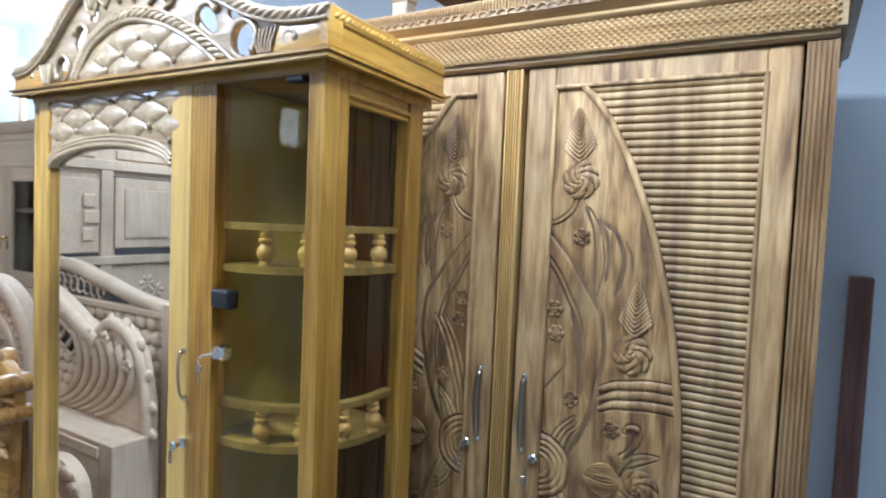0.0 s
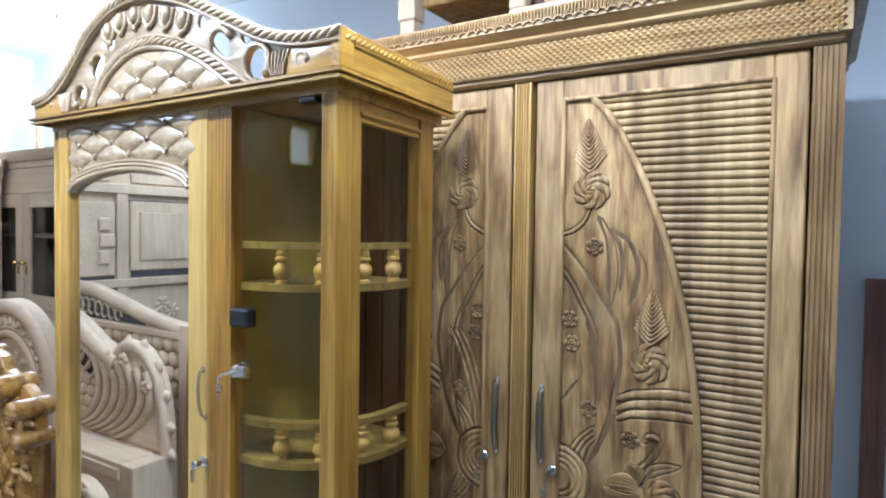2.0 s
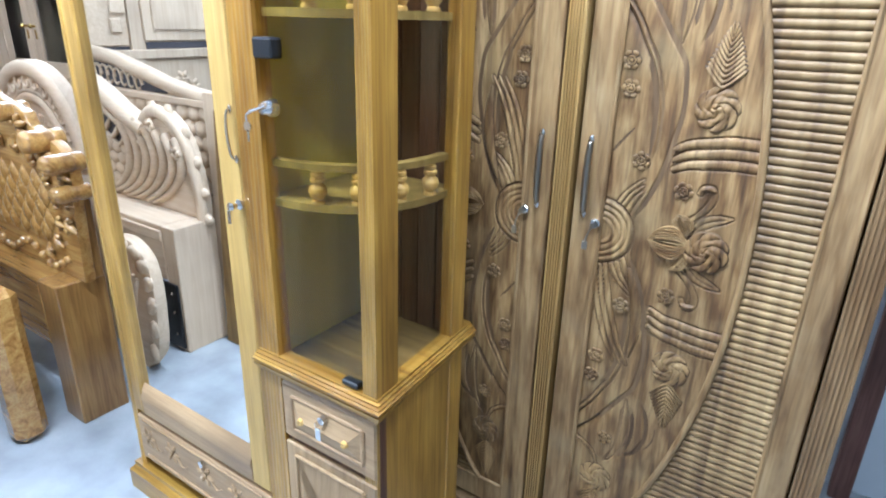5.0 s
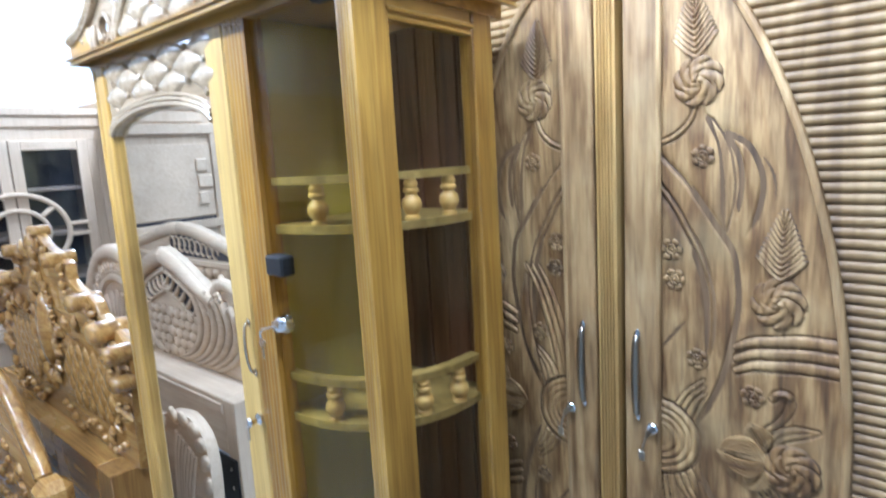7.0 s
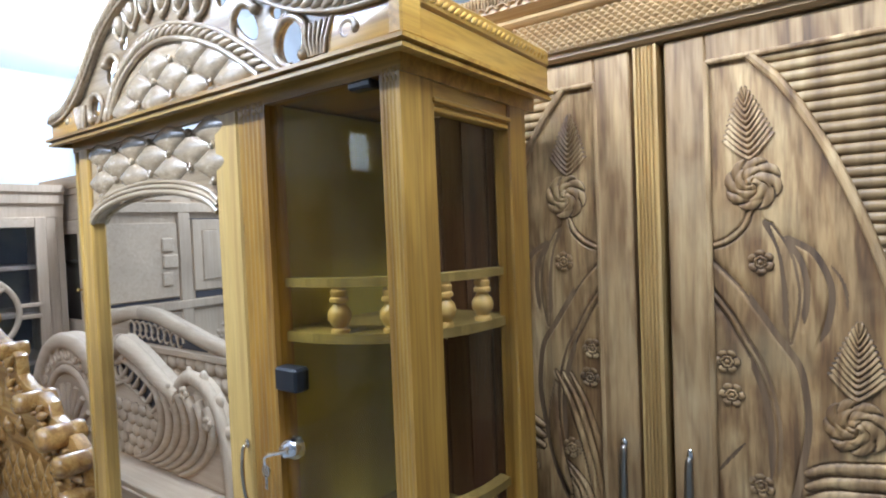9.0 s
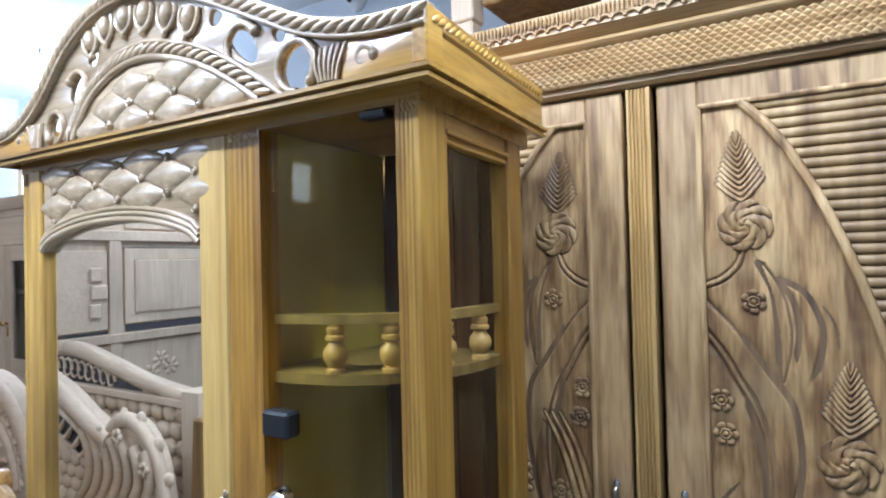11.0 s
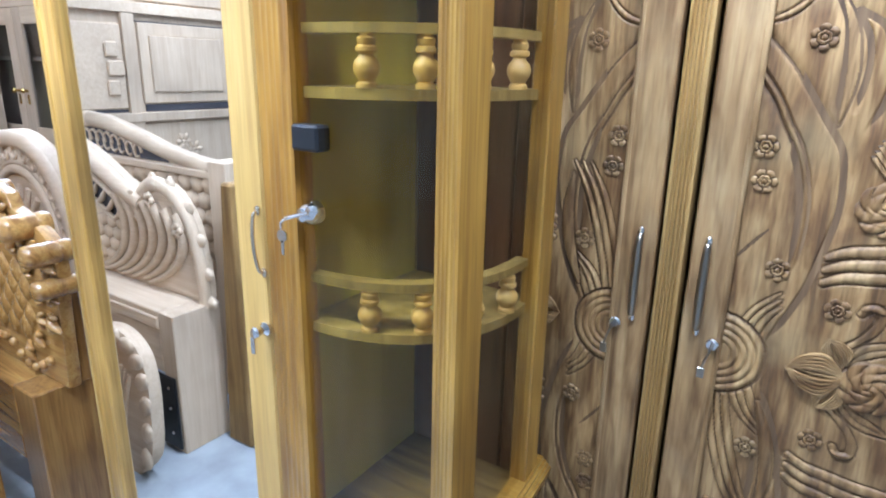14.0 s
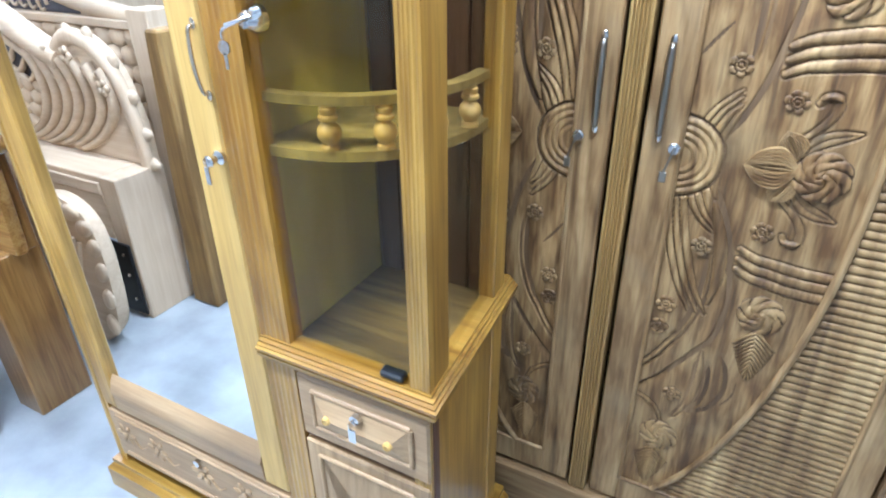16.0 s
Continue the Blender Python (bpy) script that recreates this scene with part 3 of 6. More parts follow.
def fern_mesh(length, width, name):
    """A broad steep fan of barbs on both sides of a spine."""
    if name not in CARVE:
        count = 11
        t, u = np.meshgrid(np.linspace(0, 1, count * 8 + 1), np.linspace(-1, 1, 25), indexing="ij")
        phase = np.abs(np.sin(np.pi * count * t))
        w = width * np.clip(1.02 - t, 0, 1) ** 0.75 * (0.78 + 0.22 * phase)
        xs = w * np.sign(u) * np.abs(u) ** 1.15
        zs = length * (0.08 + 0.66 * t + 0.24 * np.abs(u) ** 1.5 * (1 - 0.5 * t))
        h = 0.005 * phase ** 0.8 * (1 - 0.5 * u * u)
        h = np.maximum(h, np.where(np.abs(u) < 0.06, 0.0036 * (1 - 0.6 * t), 0))
        h = np.where(np.abs(u) > 0.97, -0.0015, h)
        # clefts between the barbs are coloured dark for their shade
        CARVE[name] = sheet(name, xs, h, zs, cells(h) < 0.0015)
    return CARVE[name]


def leaf_mesh(length, width):
    if "leaf" not in CARVE:
        b = bmesh.new()
        for s in (-1, 1):
            for i in range(5):
                w = width * (0.25 + 0.19 * i)
                tube(b, smooth_line([(0, -0.002, 0), (s * w, -0.004, length * 0.35), (s * w * 0.75, -0.004, length * 0.75), (0, -0.002, length * (0.92 + 0.02 * i))], 5), 0.0018, 0.0012, 6, 1.3, mid=0.003)
        tube(b, [(0, -0.003, 0), (0, -0.005, length * 0.5), (0, -0.002, length)], 0.002, 0.001, 6)
        CARVE["leaf"] = _mesh("carved_leaf", b, teak_f, 50)
    return CARVE["leaf"]


def nearest(line, x, z):
    """Distance, share of the length and side (+ to the left of its run) of points from a smoothed line."""
    q = np.array([(v.x, v.z) for v in smooth_line([Vector((a, 0, b)) for a, b in line], 8)])
    run = np.concatenate(([0], np.cumsum(np.hypot(*(q[1:] - q[:-1]).T))))
    best, at, sgn = np.full(x.shape, 9.0), np.zeros(x.shape), np.ones(x.shape)
    for (ax, az), (bx, bz), r0, r1 in zip(q[:-1], q[1:], run[:-1], run[1:]):
        tx, tz = bx - ax, bz - az
        f = np.clip(((x - ax) * tx + (z - az) * tz) / (tx * tx + tz * tz + 1e-12), 0, 1)
        d = np.hypot(x - ax - f * tx, z - az - f * tz)
        near = d < best
        best = np.where(near, d, best)
        at = np.where(near, (r0 + f * (r1 - r0)) / run[-1], at)
        sgn = np.where(near, np.sign(tx * (z - az) - tz * (x - ax)), sgn)
    return best, at, sgn


class Relief:
    """Heights over one half of a door's field; z counts as in the upper half."""

    def __init__(self, x, z):
        self.x, self.z, self.h, self.shade_burn = x, z, np.zeros(x.shape), np.zeros(x.shape)

    def _window(self, line, margin):
        a = np.array(line)
        return (self.x > a[:, 0].min() - margin) & (self.x < a[:, 0].max() + margin) & (self.z > a[:, 1].min() - margin) & (self.z < a[:, 1].max() + margin)

    def groove(self, line, half, depth, slope_out=0.0, slope_in=0.0, fade=0.12, fade0=0.0):
        """A cut with sloped ground on one side or the other."""
        m = self._window(line, 0.05)
        d, s, g = nearest(line, self.x[m], self.z[m])
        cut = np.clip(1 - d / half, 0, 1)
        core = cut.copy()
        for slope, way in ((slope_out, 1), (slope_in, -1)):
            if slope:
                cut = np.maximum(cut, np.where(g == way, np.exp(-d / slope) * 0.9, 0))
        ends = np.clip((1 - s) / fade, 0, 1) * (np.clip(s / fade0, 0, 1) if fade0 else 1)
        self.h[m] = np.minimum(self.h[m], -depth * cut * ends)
        # the core of the cut is marked dark: shade and burn as colour
        self.shade_burn[m] = np.maximum(self.shade_burn[m], core * ends)

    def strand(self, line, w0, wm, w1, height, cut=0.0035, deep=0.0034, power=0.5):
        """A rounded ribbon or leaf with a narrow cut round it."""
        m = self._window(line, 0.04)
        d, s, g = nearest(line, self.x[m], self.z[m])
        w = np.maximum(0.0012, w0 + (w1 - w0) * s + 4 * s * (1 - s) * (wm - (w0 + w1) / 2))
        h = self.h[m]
        # marks the narrow cut beside the ribbon for the painted shade
        self.shade_burn[m] = np.where(d < w, 0, np.maximum(self.shade_burn[m], np.clip(1.25 - (d - w) / cut, 0, 1)))
        h = np.where((d >= w) & (d < w + cut), np.minimum(h, -deep * np.clip(1 - np.abs(d - w - cut * 0.25) / cut, 0, 1)), h)
        self.h[m] = np.where(d < w, height * np.minimum(1, w / 0.005) * np.clip(1 - (d / w) ** 2, 0, 1) ** power - deep * 0.4, h)


def carve_half(rl, long_ribbons):
    band_out = [(-0.900, 1.577), (-0.858, 1.533), (-0.826, 1.487), (-0.800, 1.447), (-0.774, 1.407), (-0.765, 1.359), (-0.763, 1.31), (-0.772, 1.25), (-0.788, 1.177), (-0.809, 1.122), (-0.83, 1.067)]
    band_in = [(-0.900, 1.53), (-0.866, 1.484), (-0.845, 1.445), (-0.824, 1.407), (-0.807, 1.354), (-0.80, 1.305), (-0.801, 1.245), (-0.81, 1.19)]
    rl.groove(band_out, 0.0048, 0.0068, slope_out=0.008, fade=0.1)
    rl.groove(band_in, 0.0042, 0.006, fade=0.2)
    rl.groove([(x - 0.0105, z - 0.0055) for x, z in band_in], 0.0048, 0.0068, slope_in=0.008, fade=0.2)
    rl.groove([(-0.905, 1.643), (-0.902, 1.614), (-0.894, 1.592)], 0.004, 0.003)
    # leaves above the band
    rl.groove([(-0.812, 1.632), (-0.793, 1.59), (-0.787, 1.537), (-0.786, 1.49), (-0.789, 1.452)], 0.0045, 0.0064, slope_in=0.009, fade=0.15)
    rl.strand([(-0.808, 1.628), (-0.789, 1.585), (-0.780, 1.537), (-0.779, 1.495), (-0.784, 1.444)], 0.001, 0.0075, 0.001, 0.0066, cut=0.004, deep=0.006)
    rl.groove([(-0.784, 1.604), (-0.753, 1.584), (-0.735, 1.55), (-0.729, 1.518), (-0.735, 1.475), (-0.75, 1.43)], 0.0048, 0.0064, slope_out=0.008, fade=0.2)
    rl.groove([(-0.782, 1.6), (-0.767, 1.576), (-0.759, 1.544), (-0.759, 1.506), (-0.767, 1.458)], 0.0048, 0.0056, slope_in=0.009, fade=0.2)
    rl.groove([(-0.742, 1.583), (-0.714, 1.541), (-0.708, 1.5), (-0.716, 1.462)], 0.004, 0.0018, slope_out=0.012, fade=0.4, fade0=0.3)
    rl.strand([(-0.835, 1.652), (-0.846, 1.626), (-0.871, 1.604), (-0.900, 1.594)], 0.0026, 0.0042, 0.0034, 0.0044)
    # three ribbons that run under the bowed edge
    for i in range(3):
        rl.strand([(-0.762, 1.198 + 0.021 * i), (-0.735, 1.211 + 0.021 * i), (-0.705, 1.216 + 0.021 * i), (-0.658, 1.222 + 0.0215 * i), (-0.6, 1.222 + 0.0215 * i)], 0.006, 0.0098, 0.009, 0.0052, cut=0.0028, deep=0.005)
    rl.strand([(-0.719, 1.094), (-0.692, 1.12), (-0.677, 1.147), (-0.68, 1.168), (-0.696, 1.169), (-0.703, 1.158)], 0.003, 0.0058, 0.005, 0.006)
    # ribbons that spring from the arcs round the lock
    if long_ribbons:
        for a, b, c, d in ((-0.898, -0.886, -0.86, -0.828), (-0.888, -0.872, -0.844, -0.812), (-0.878, -0.858, -0.829, -0.797)):
            rl.strand([(a, 1.108), (b, 1.2), (c, 1.29), (d, 1.352)], 0.0052, 0.0062, 0.0022, 0.0056, cut=0.003, deep=0.0046)
        for i in range(3):
            rl.strand([(-0.866 + 0.011 * i, 1.104 - 0.009 * i), (-0.849 + 0.011 * i, 1.14 - 0.005 * i), (-0.815 + 0.006 * i, 1.176 - 0.004 * i)], 0.0055, 0.0062, 0.002, 0.005, cut=0.003, deep=0.0042)
        rl.strand([(-0.822, 1.115), (-0.797, 1.19), (-0.789, 1.26), (-0.795, 1.33)], 0.003, 0.0115, 0.0015, 0.0046)
    else:
        for i in range(3):
            rl.strand([(-0.868 + 0.011 * i, 1.1 - 0.008 * i), (-0.846 + 0.008 * i, 1.136 - 0.007 * i), (-0.816 + 0.002 * i, 1.168 - 0.0125 * i)], 0.0055, 0.0055, 0.0015, 0.0036, cut=0.003, deep=0.003)
        rl.groove([(-0.905, 1.2), (-0.865, 1.255), (-0.826, 1.3)], 0.006, 0.0016, slope_in=0.014, fade=0.5, fade0=0.3)
    # leaf beside the middle rose
    rl.strand([(-0.71, 1.068), (-0.682, 1.1), (-0.635, 1.117)], 0.002, 0.0105, 0.002, 0.0056)
    rl.groove([(-0.71, 1.07), (-0.682, 1.1), (-0.64, 1.115)], 0.0025, 0.002)
    # rings round the lock
    m = np.hypot(rl.x + 0.897, rl.z - ZMID) < 0.0745
    rr = np.hypot(rl.x[m] + 0.897, rl.z[m] - ZMID)
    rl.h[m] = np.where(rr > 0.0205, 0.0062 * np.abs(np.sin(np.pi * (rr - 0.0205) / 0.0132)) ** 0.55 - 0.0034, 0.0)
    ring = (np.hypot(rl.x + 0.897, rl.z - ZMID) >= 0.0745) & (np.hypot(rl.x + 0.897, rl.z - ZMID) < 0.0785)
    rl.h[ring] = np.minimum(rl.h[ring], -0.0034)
    # the low rings are marked for the shade colour as well
    rl.shade_burn[m] = np.where(rl.h[m] < -0.0012, 1.0, 0.0)
    rl.shade_burn[ring] = 0.8


def carved_field(side, f_in):
    """The sunk field of a door as one carved relief between the stile and the bowed edge."""
    z, u = np.meshgrid(np.linspace(0.215, 1.897, 901), np.linspace(0, 1, 151), indexing="ij")
    x = f_in + (np.array([curve_x(v) for v in z[:, 0]])[:, None] - f_in) * u
    h, shade_burn = np.zeros(x.shape), np.zeros(x.shape)
    for upper in (True, False):
        rows = z[:, 0] >= ZMID if upper else z[:, 0] < ZMID
        rl = Relief(x[rows], z[rows] if upper else 2 * ZMID - z[rows])
        carve_half(rl, long_ribbons=upper == (side < 0))
        h[rows], shade_burn[rows] = rl.h, rl.shade_burn
    me = sheet("carved_field", MID + side * (x - MID), h - FRONT - 0.003, z, cells(shade_burn) > 0.5, side)
    return me


def carved_door(side):
    """side 1: the door to the east of the middle stile; -1: its mirror image."""
    X = lambda x: MID + side * (x - MID)
    door = None
    b = bmesh.new()
    # frame of the door round the sunk field
    x_in, x_out, f_in, f_out = -0.963, -0.425, -0.897, -0.481
    for x0, x1, z0, z1 in ((x_in, f_in, 0.14, 1.943), (f_out, x_out, 0.14, 1.943), (f_in, f_out, 1.897, 1.943), (f_in, f_out, 0.14, 0.215)):
        a0, a1 = sorted((X(x0), X(x1)))
        box(b, a0, a1, FRONT - 0.004, FRONT + 0.02, z0, z1, r=0.003)
    door = part("door", b, teak_v, ward, "carved teak door")
    # sunk carved field, bounded by the bowed edge
    zs = [0.215 + (1.897 - 0.215) * i / 40 for i in range(41)]
    edge = [(X(curve_x(z)), z) for z in zs]
    part("field_board", plate([[(X(f_in), 0.215)] + edge + [(X(f_in), 1.897)]], FRONT + 0.0105, FRONT + 0.02, 0.001), teak_v, door)
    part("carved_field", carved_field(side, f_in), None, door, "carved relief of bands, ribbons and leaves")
    part("bowed_rim", tube(bmesh.new(), [(x, FRONT - 0.001, z) for x, z in edge], 0.0075, seg=8, flat=0.9), teak_v, door)
    rim = bmesh.new()
    tube(rim, [(X(f_in), FRONT - 0.002, 0.215), (X(f_in), FRONT - 0.002, 1.0), (X(f_in), FRONT - 0.002, 1.897)], 0.005, seg=8)
    tube(rim, [(X(f_in), FRONT - 0.002, 1.897), (X(-0.7), FRONT - 0.002, 1.897), (X(f_out), FRONT - 0.002, 1.897)], 0.005, seg=8)
    tube(rim, [(X(f_in), FRONT - 0.002, 0.215), (X(-0.7), FRONT - 0.002, 0.215), (X(f_out), FRONT - 0.002, 0.215)], 0.005, seg=8)
    tube(rim, [(X(f_out), FRONT - 0.002, 0.215), (X(f_out), FRONT - 0.002, 1.0), (X(f_out), FRONT - 0.002, 1.897)], 0.005, seg=8)
    part("rim_bead", rim, teak_v, door)
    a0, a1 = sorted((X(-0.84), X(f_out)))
    # dark board whose colour puts shade into the gaps between the ribs
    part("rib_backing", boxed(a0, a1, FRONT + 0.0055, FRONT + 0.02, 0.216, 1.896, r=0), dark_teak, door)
    n = 99
    for i in range(n):
        z = 0.215 + (1.897 - 0.215) * (i + 0.5) / n
        xa, xb = X(curve_x(z)), X(f_out + 0.0005)
        lo, hi = (min(xa, xb), max(xa, xb))
        ribs = bmesh.new()
        ring = []
        for x in (lo, hi):
            ring.append([ribs.verts.new((x, FRONT + 0.0055 - 0.0062 * math.sin(math.pi * s / 6), z - 0.0081 * math.cos(math.pi * s / 6))) for s in range(7)])
        for s in range(6):
            ribs.faces.new((ring[0][s], ring[0][s + 1], ring[1][s + 1], ring[1][s]))
        part("rib", ribs, rib_v, door, smooth=60)
    # carving, the lower half mirrored from the upper
    for sz in (1, -1):
        Z = lambda z: ZMID + sz * (z - ZMID)
        P = lambda x, z, y=0.0: Vector((X(x), FRONT + 0.003 - y, Z(z)))
        up = 0 if sz == 1 else math.pi
        at = lambda x, z, turn=0.0: Matrix.Translation(P(x, z)) @ Matrix.Rotation(up + turn, 4, "Y")
        placed("carved_fern", fern_mesh(0.16, 0.041, "fern"), door, at(-0.834, 1.716, -0.06 * side * sz))
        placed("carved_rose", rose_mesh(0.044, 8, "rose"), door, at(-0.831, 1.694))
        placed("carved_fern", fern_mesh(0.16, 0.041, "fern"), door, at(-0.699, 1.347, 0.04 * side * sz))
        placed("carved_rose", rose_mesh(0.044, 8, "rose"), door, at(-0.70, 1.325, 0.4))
        for x, z in ((-0.822, 1.569), (-0.875, 1.405), (-0.869, 1.35), (-0.828, 1.207), (-0.735, 1.157)):
            placed("small_rose", small_rose_mesh(), door, at(x, z, x * 9))
    centre = Matrix.Translation((X(-0.672), FRONT + 0.001, 1.04))
    placed("carved_rose", rose_mesh(0.046, 8, "centre_rose"), door, centre)
    placed("carved_leaf", leaf_mesh(0.085, 0.034), door, Matrix.Translation((X(-0.705), FRONT + 0.001, 1.047)) @ Matrix.Rotation(-side * radians(92), 4, "Y"))
    placed("carved_leaf", leaf_mesh(0.085, 0.034), door, Matrix.Translation((X(-0.712), FRONT + 0.001, 1.065)) @ Matrix.Rotation(-side * radians(30), 4, "Y") @ Matrix.Scale(0.6, 4))
    placed("carved_leaf", leaf_mesh(0.085, 0.034), door, Matrix.Translation((X(-0.712), FRONT + 0.001, 1.03)) @ Matrix.Rotation(-side * radians(150), 4, "Y") @ Matrix.Scale(0.6, 4))
    # handle and lock
    hx = X(-0.936)
    h = bmesh.new()
    tube(h, smooth_line([(hx, FRONT - 0.005, 1.236), (hx, FRONT - 0.014, 1.224), (hx, FRONT - 0.018, 1.165), (hx, FRONT - 0.014, 1.09), (hx, FRONT - 0.005, 1.076)], 6), 0.003, 0.003, 10, 1.0, normal=(1, 0, 0), mid=0.0078)
    handle = part("handle", h, steel, door, "dark grey steel bow handle", smooth=60)
    for z in (1.238, 1.074):
        part("handle_foot", blob(bmesh.new(), (hx, FRONT - 0.007, z), (0.0065, 0.005, 0.012), 0, 2), chrome, handle, "bright chrome foot", smooth=60)
    lx = X(-0.906)
    k = lathe(bmesh.new(), (lx, FRONT - 0.004, 1.056), [(0.0, 0.0), (0.0115, 0.0), (0.0115, 0.008), (0.009, 0.011), (0.0, 0.011)], 16, "y")
    lock = part("lock", k, chrome, door, "round chrome cam lock with its key in")
    kb = boxed(lx - 0.0012, lx + 0.0012, FRONT - 0.04, FRONT - 0.014, 1.048, 1.062, r=0.0005)
    tube(kb, [(lx, FRONT - 0.04, 1.05), (lx - 0.004, FRONT - 0.042, 1.035), (lx - 0.008, FRONT - 0.04, 1.02)], 0.002, seg=6)
    box(kb, lx - 0.014, lx - 0.002, FRONT - 0.042, FRONT - 0.039, 1.003, 1.022, r=0.001)
    part("key", kb, steel, lock, "small steel key")
    return door


carved_door(1)
carved_door(-1)

# ---- the showcase with its mirror door ----
YF, YB, YM, SK = 1.133, 1.49, 1.535, -0.075
CX0, CX1 = -2.163, -1.154
show = thing("display_cabinet", (-1.7, 1.33, 0), "varnished golden display cabinet with mirror door, glazed bay and carved crest", "cabinet")


def skewed(bm):
    for v in bm.verts:
        v.co.x += SK * max(0.0, v.co.y - YF) * max(0.0, min(1.0, (v.co.x + 1.5) / 0.3))
    return bm


def spart(name, bm, mat, parent=None, label="", smooth=35):
    return part(name, skewed(bm), mat, parent or show, label, smooth)


# carcass
DIV = -1.478
spart("side_panel", boxed(CX0, CX0 + 0.018, YF + 0.02, YB, 0.08, 1.86), gold_v)
spart("divider", boxed(DIV - 0.009, DIV + 0.009, YF + 0.03, YB - 0.012, 0.1, 1.86), lining_v)
for i in range(5):
    w = (CX1 - DIV - 0.03) / 5
    spart("back_plank", boxed(DIV + 0.012 + i * w, DIV + 0.009 + (i + 1) * w, YB - 0.012 - 0.003 * (i % 2), YB, 0.1, 1.86, r=0.002), dark_v)
spart("back_panel", boxed(CX0 + 0.018, DIV - 0.01, YB - 0.012, YB, 0.1, 1.86), dark_v)
spart("top_panel", boxed(CX0, CX1, YF + 0.01, YM, 1.862, 1.88), gold_h)
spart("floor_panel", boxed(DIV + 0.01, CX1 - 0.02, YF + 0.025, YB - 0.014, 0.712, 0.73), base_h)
# posts
L0 = CX0 + 0.03
spart("corner_post", prism(bmesh.new(), fluted(CX0, L0, YF, YF + 0.05, 1), 0.1, 1.862), honey_v)
spart("middle_post", prism(bmesh.new(), fluted(-1.512, -1.442, YF - 0.002, YF + 0.035, 5, 0.001, 0.006), 0.1, 1.862), amber_v, label="amber varnished middle post")
spart("front_post", prism(bmesh.new(), fluted(-1.19, CX1, YF - 0.002, YF + 0.075, 4, 0.0008, 0.005), 0.1, 1.862), gold_v, label="golden corner post, fluted in front")
spart("rear_post", boxed(CX1 - 0.035, CX1, 1.437, YB + 0.012, 0.1, 1.862, r=0.003), gold_v)
for x0, x1 in ((-1.512, -1.442), (-1.187, CX1 - 0.004)):
    cap = bmesh.new()
    for i in range(4):
        xx = x0 + (x1 - x0) * (i + 0.5) / 4
        for j in range(2):
            blob(cap, (xx, YF - 0.002, 1.853 - j * 0.011), ((x1 - x0) / 10, 0.0014, 0.0045), 0, 2)
    spart("post_cap", fused(cap, 0.0009), gold_v, label="small carved leaf capital")
# side window rails and sill band
spart("side_rail", boxed(CX1 - 0.03, CX1 - 0.004, YF + 0.075, 1.437, 1.815, 1.862), gold_y)
bead = bmesh.new()
for z, y0, y1 in ((1.808, YF + 0.075, 1.437),):
    box(bead, CX1 - 0.02, CX1 - 0.002, y0, y1, z, z + 0.008, r=0.002)
    box(bead, CX1 - 0.012, CX1 + 0.003, y0 - 0.004, y1 + 0.004, z + 0.012, z + 0.02, r=0.002)
spart("side_bead", bead, gold_y)
spart("sill_band", molding(bmesh.new(), [(-1.512, YF), (CX1, YF), (CX1, YM)], [(-0.03, 0.6920), (0.004, 0.6920), (0.004, 0.7000), (0.012, 0.7020), (0.012, 0.7060), (0.009, 0.7075), (0.009, 0.7105), (0.019, 0.7125), (0.019, 0.7180), (0.0155, 0.7195), (0.0155, 0.7225), (0.0215, 0.7245), (0.0215, 0.7300), (0.0165, 0.7320), (0.0165, 0.7350), (0.0105, 0.7370), (0.0105, 0.7410), (0.004, 0.7430), (0.004, 0.7480), (-0.03, 0.7480)]), gold_h)
spart("lower_side", boxed(CX1 - 0.022, CX1 - 0.002, YF + 0.075, 1.437, 0.1, 0.71), gold_v)
spart("plinth", molding(bmesh.new(), [(CX0, YM), (CX0, YF), (CX1, YF), (CX1, YM)], [(-0.02, 0.0), (0.03, 0.0), (0.03, 0.07), (0.016, 0.085), (0.016, 0.1), (-0.02, 0.1)]), gold_h)
# glazing
g = spart("front_pane", boxed(-1.441, -1.191, YF + 0.008, YF + 0.013, 0.748, 1.85, r=0), clear_glass, label="clear glass door pane", smooth=None)
g.visible_shadow = False
g = spart("side_pane", boxed(CX1 - 0.016, CX1 - 0.012, YF + 0.076, 1.436, 0.748, 1.812, r=0), side_glass, label="clear glass side pane", smooth=None)
g.visible_shadow = False
clip = spart("pane_clip", boxed(-1.25, -1.205, YF - 0.003, YF + 0.02, 0.75, 0.763, r=0.003), black, label="black glass hinge clip")
spart("pane_clip", boxed(-1.25, -1.205, YF - 0.004, YF + 0.02, 1.838, 1.85, r=0.003), black, label="black glass hinge clip")
spart("pane_latch", boxed(-1.441, -1.388, YF - 0.009, YF + 0.022, 1.395, 1.433, r=0.004), black, label="black plastic glass latch")
b = lathe(bmesh.new(), (-1.413, YF + 0.006, 1.304), [(0.0, -0.004), (0.019, -0.004), (0.0195, 0.006), (0.015, 0.017), (0.01, 0.026), (0.0, 0.027)], 20, "y")
plock = spart("pane_lock", b, chrome, label="round chrome lock on the glass door")
kk = tube(bmesh.new(), [(-1.435, YF - 0.03, 1.298), (-1.413, YF - 0.032, 1.305), (-1.387, YF - 0.03, 1.314)], 0.0042, 0.002, 8)
blob(kk, (-1.382, YF - 0.03, 1.316), (0.014, 0.0025, 0.0075), -0.3, 2)
spart("key", kk, chrome, plock, "steel key turned in the lock")
kk = tube(bmesh.new(), smooth_line([(-1.432, YF - 0.03, 1.298), (-1.444, YF - 0.031, 1.292), (-1.449, YF - 0.028, 1.28)], 4), 0.0022, seg=8)
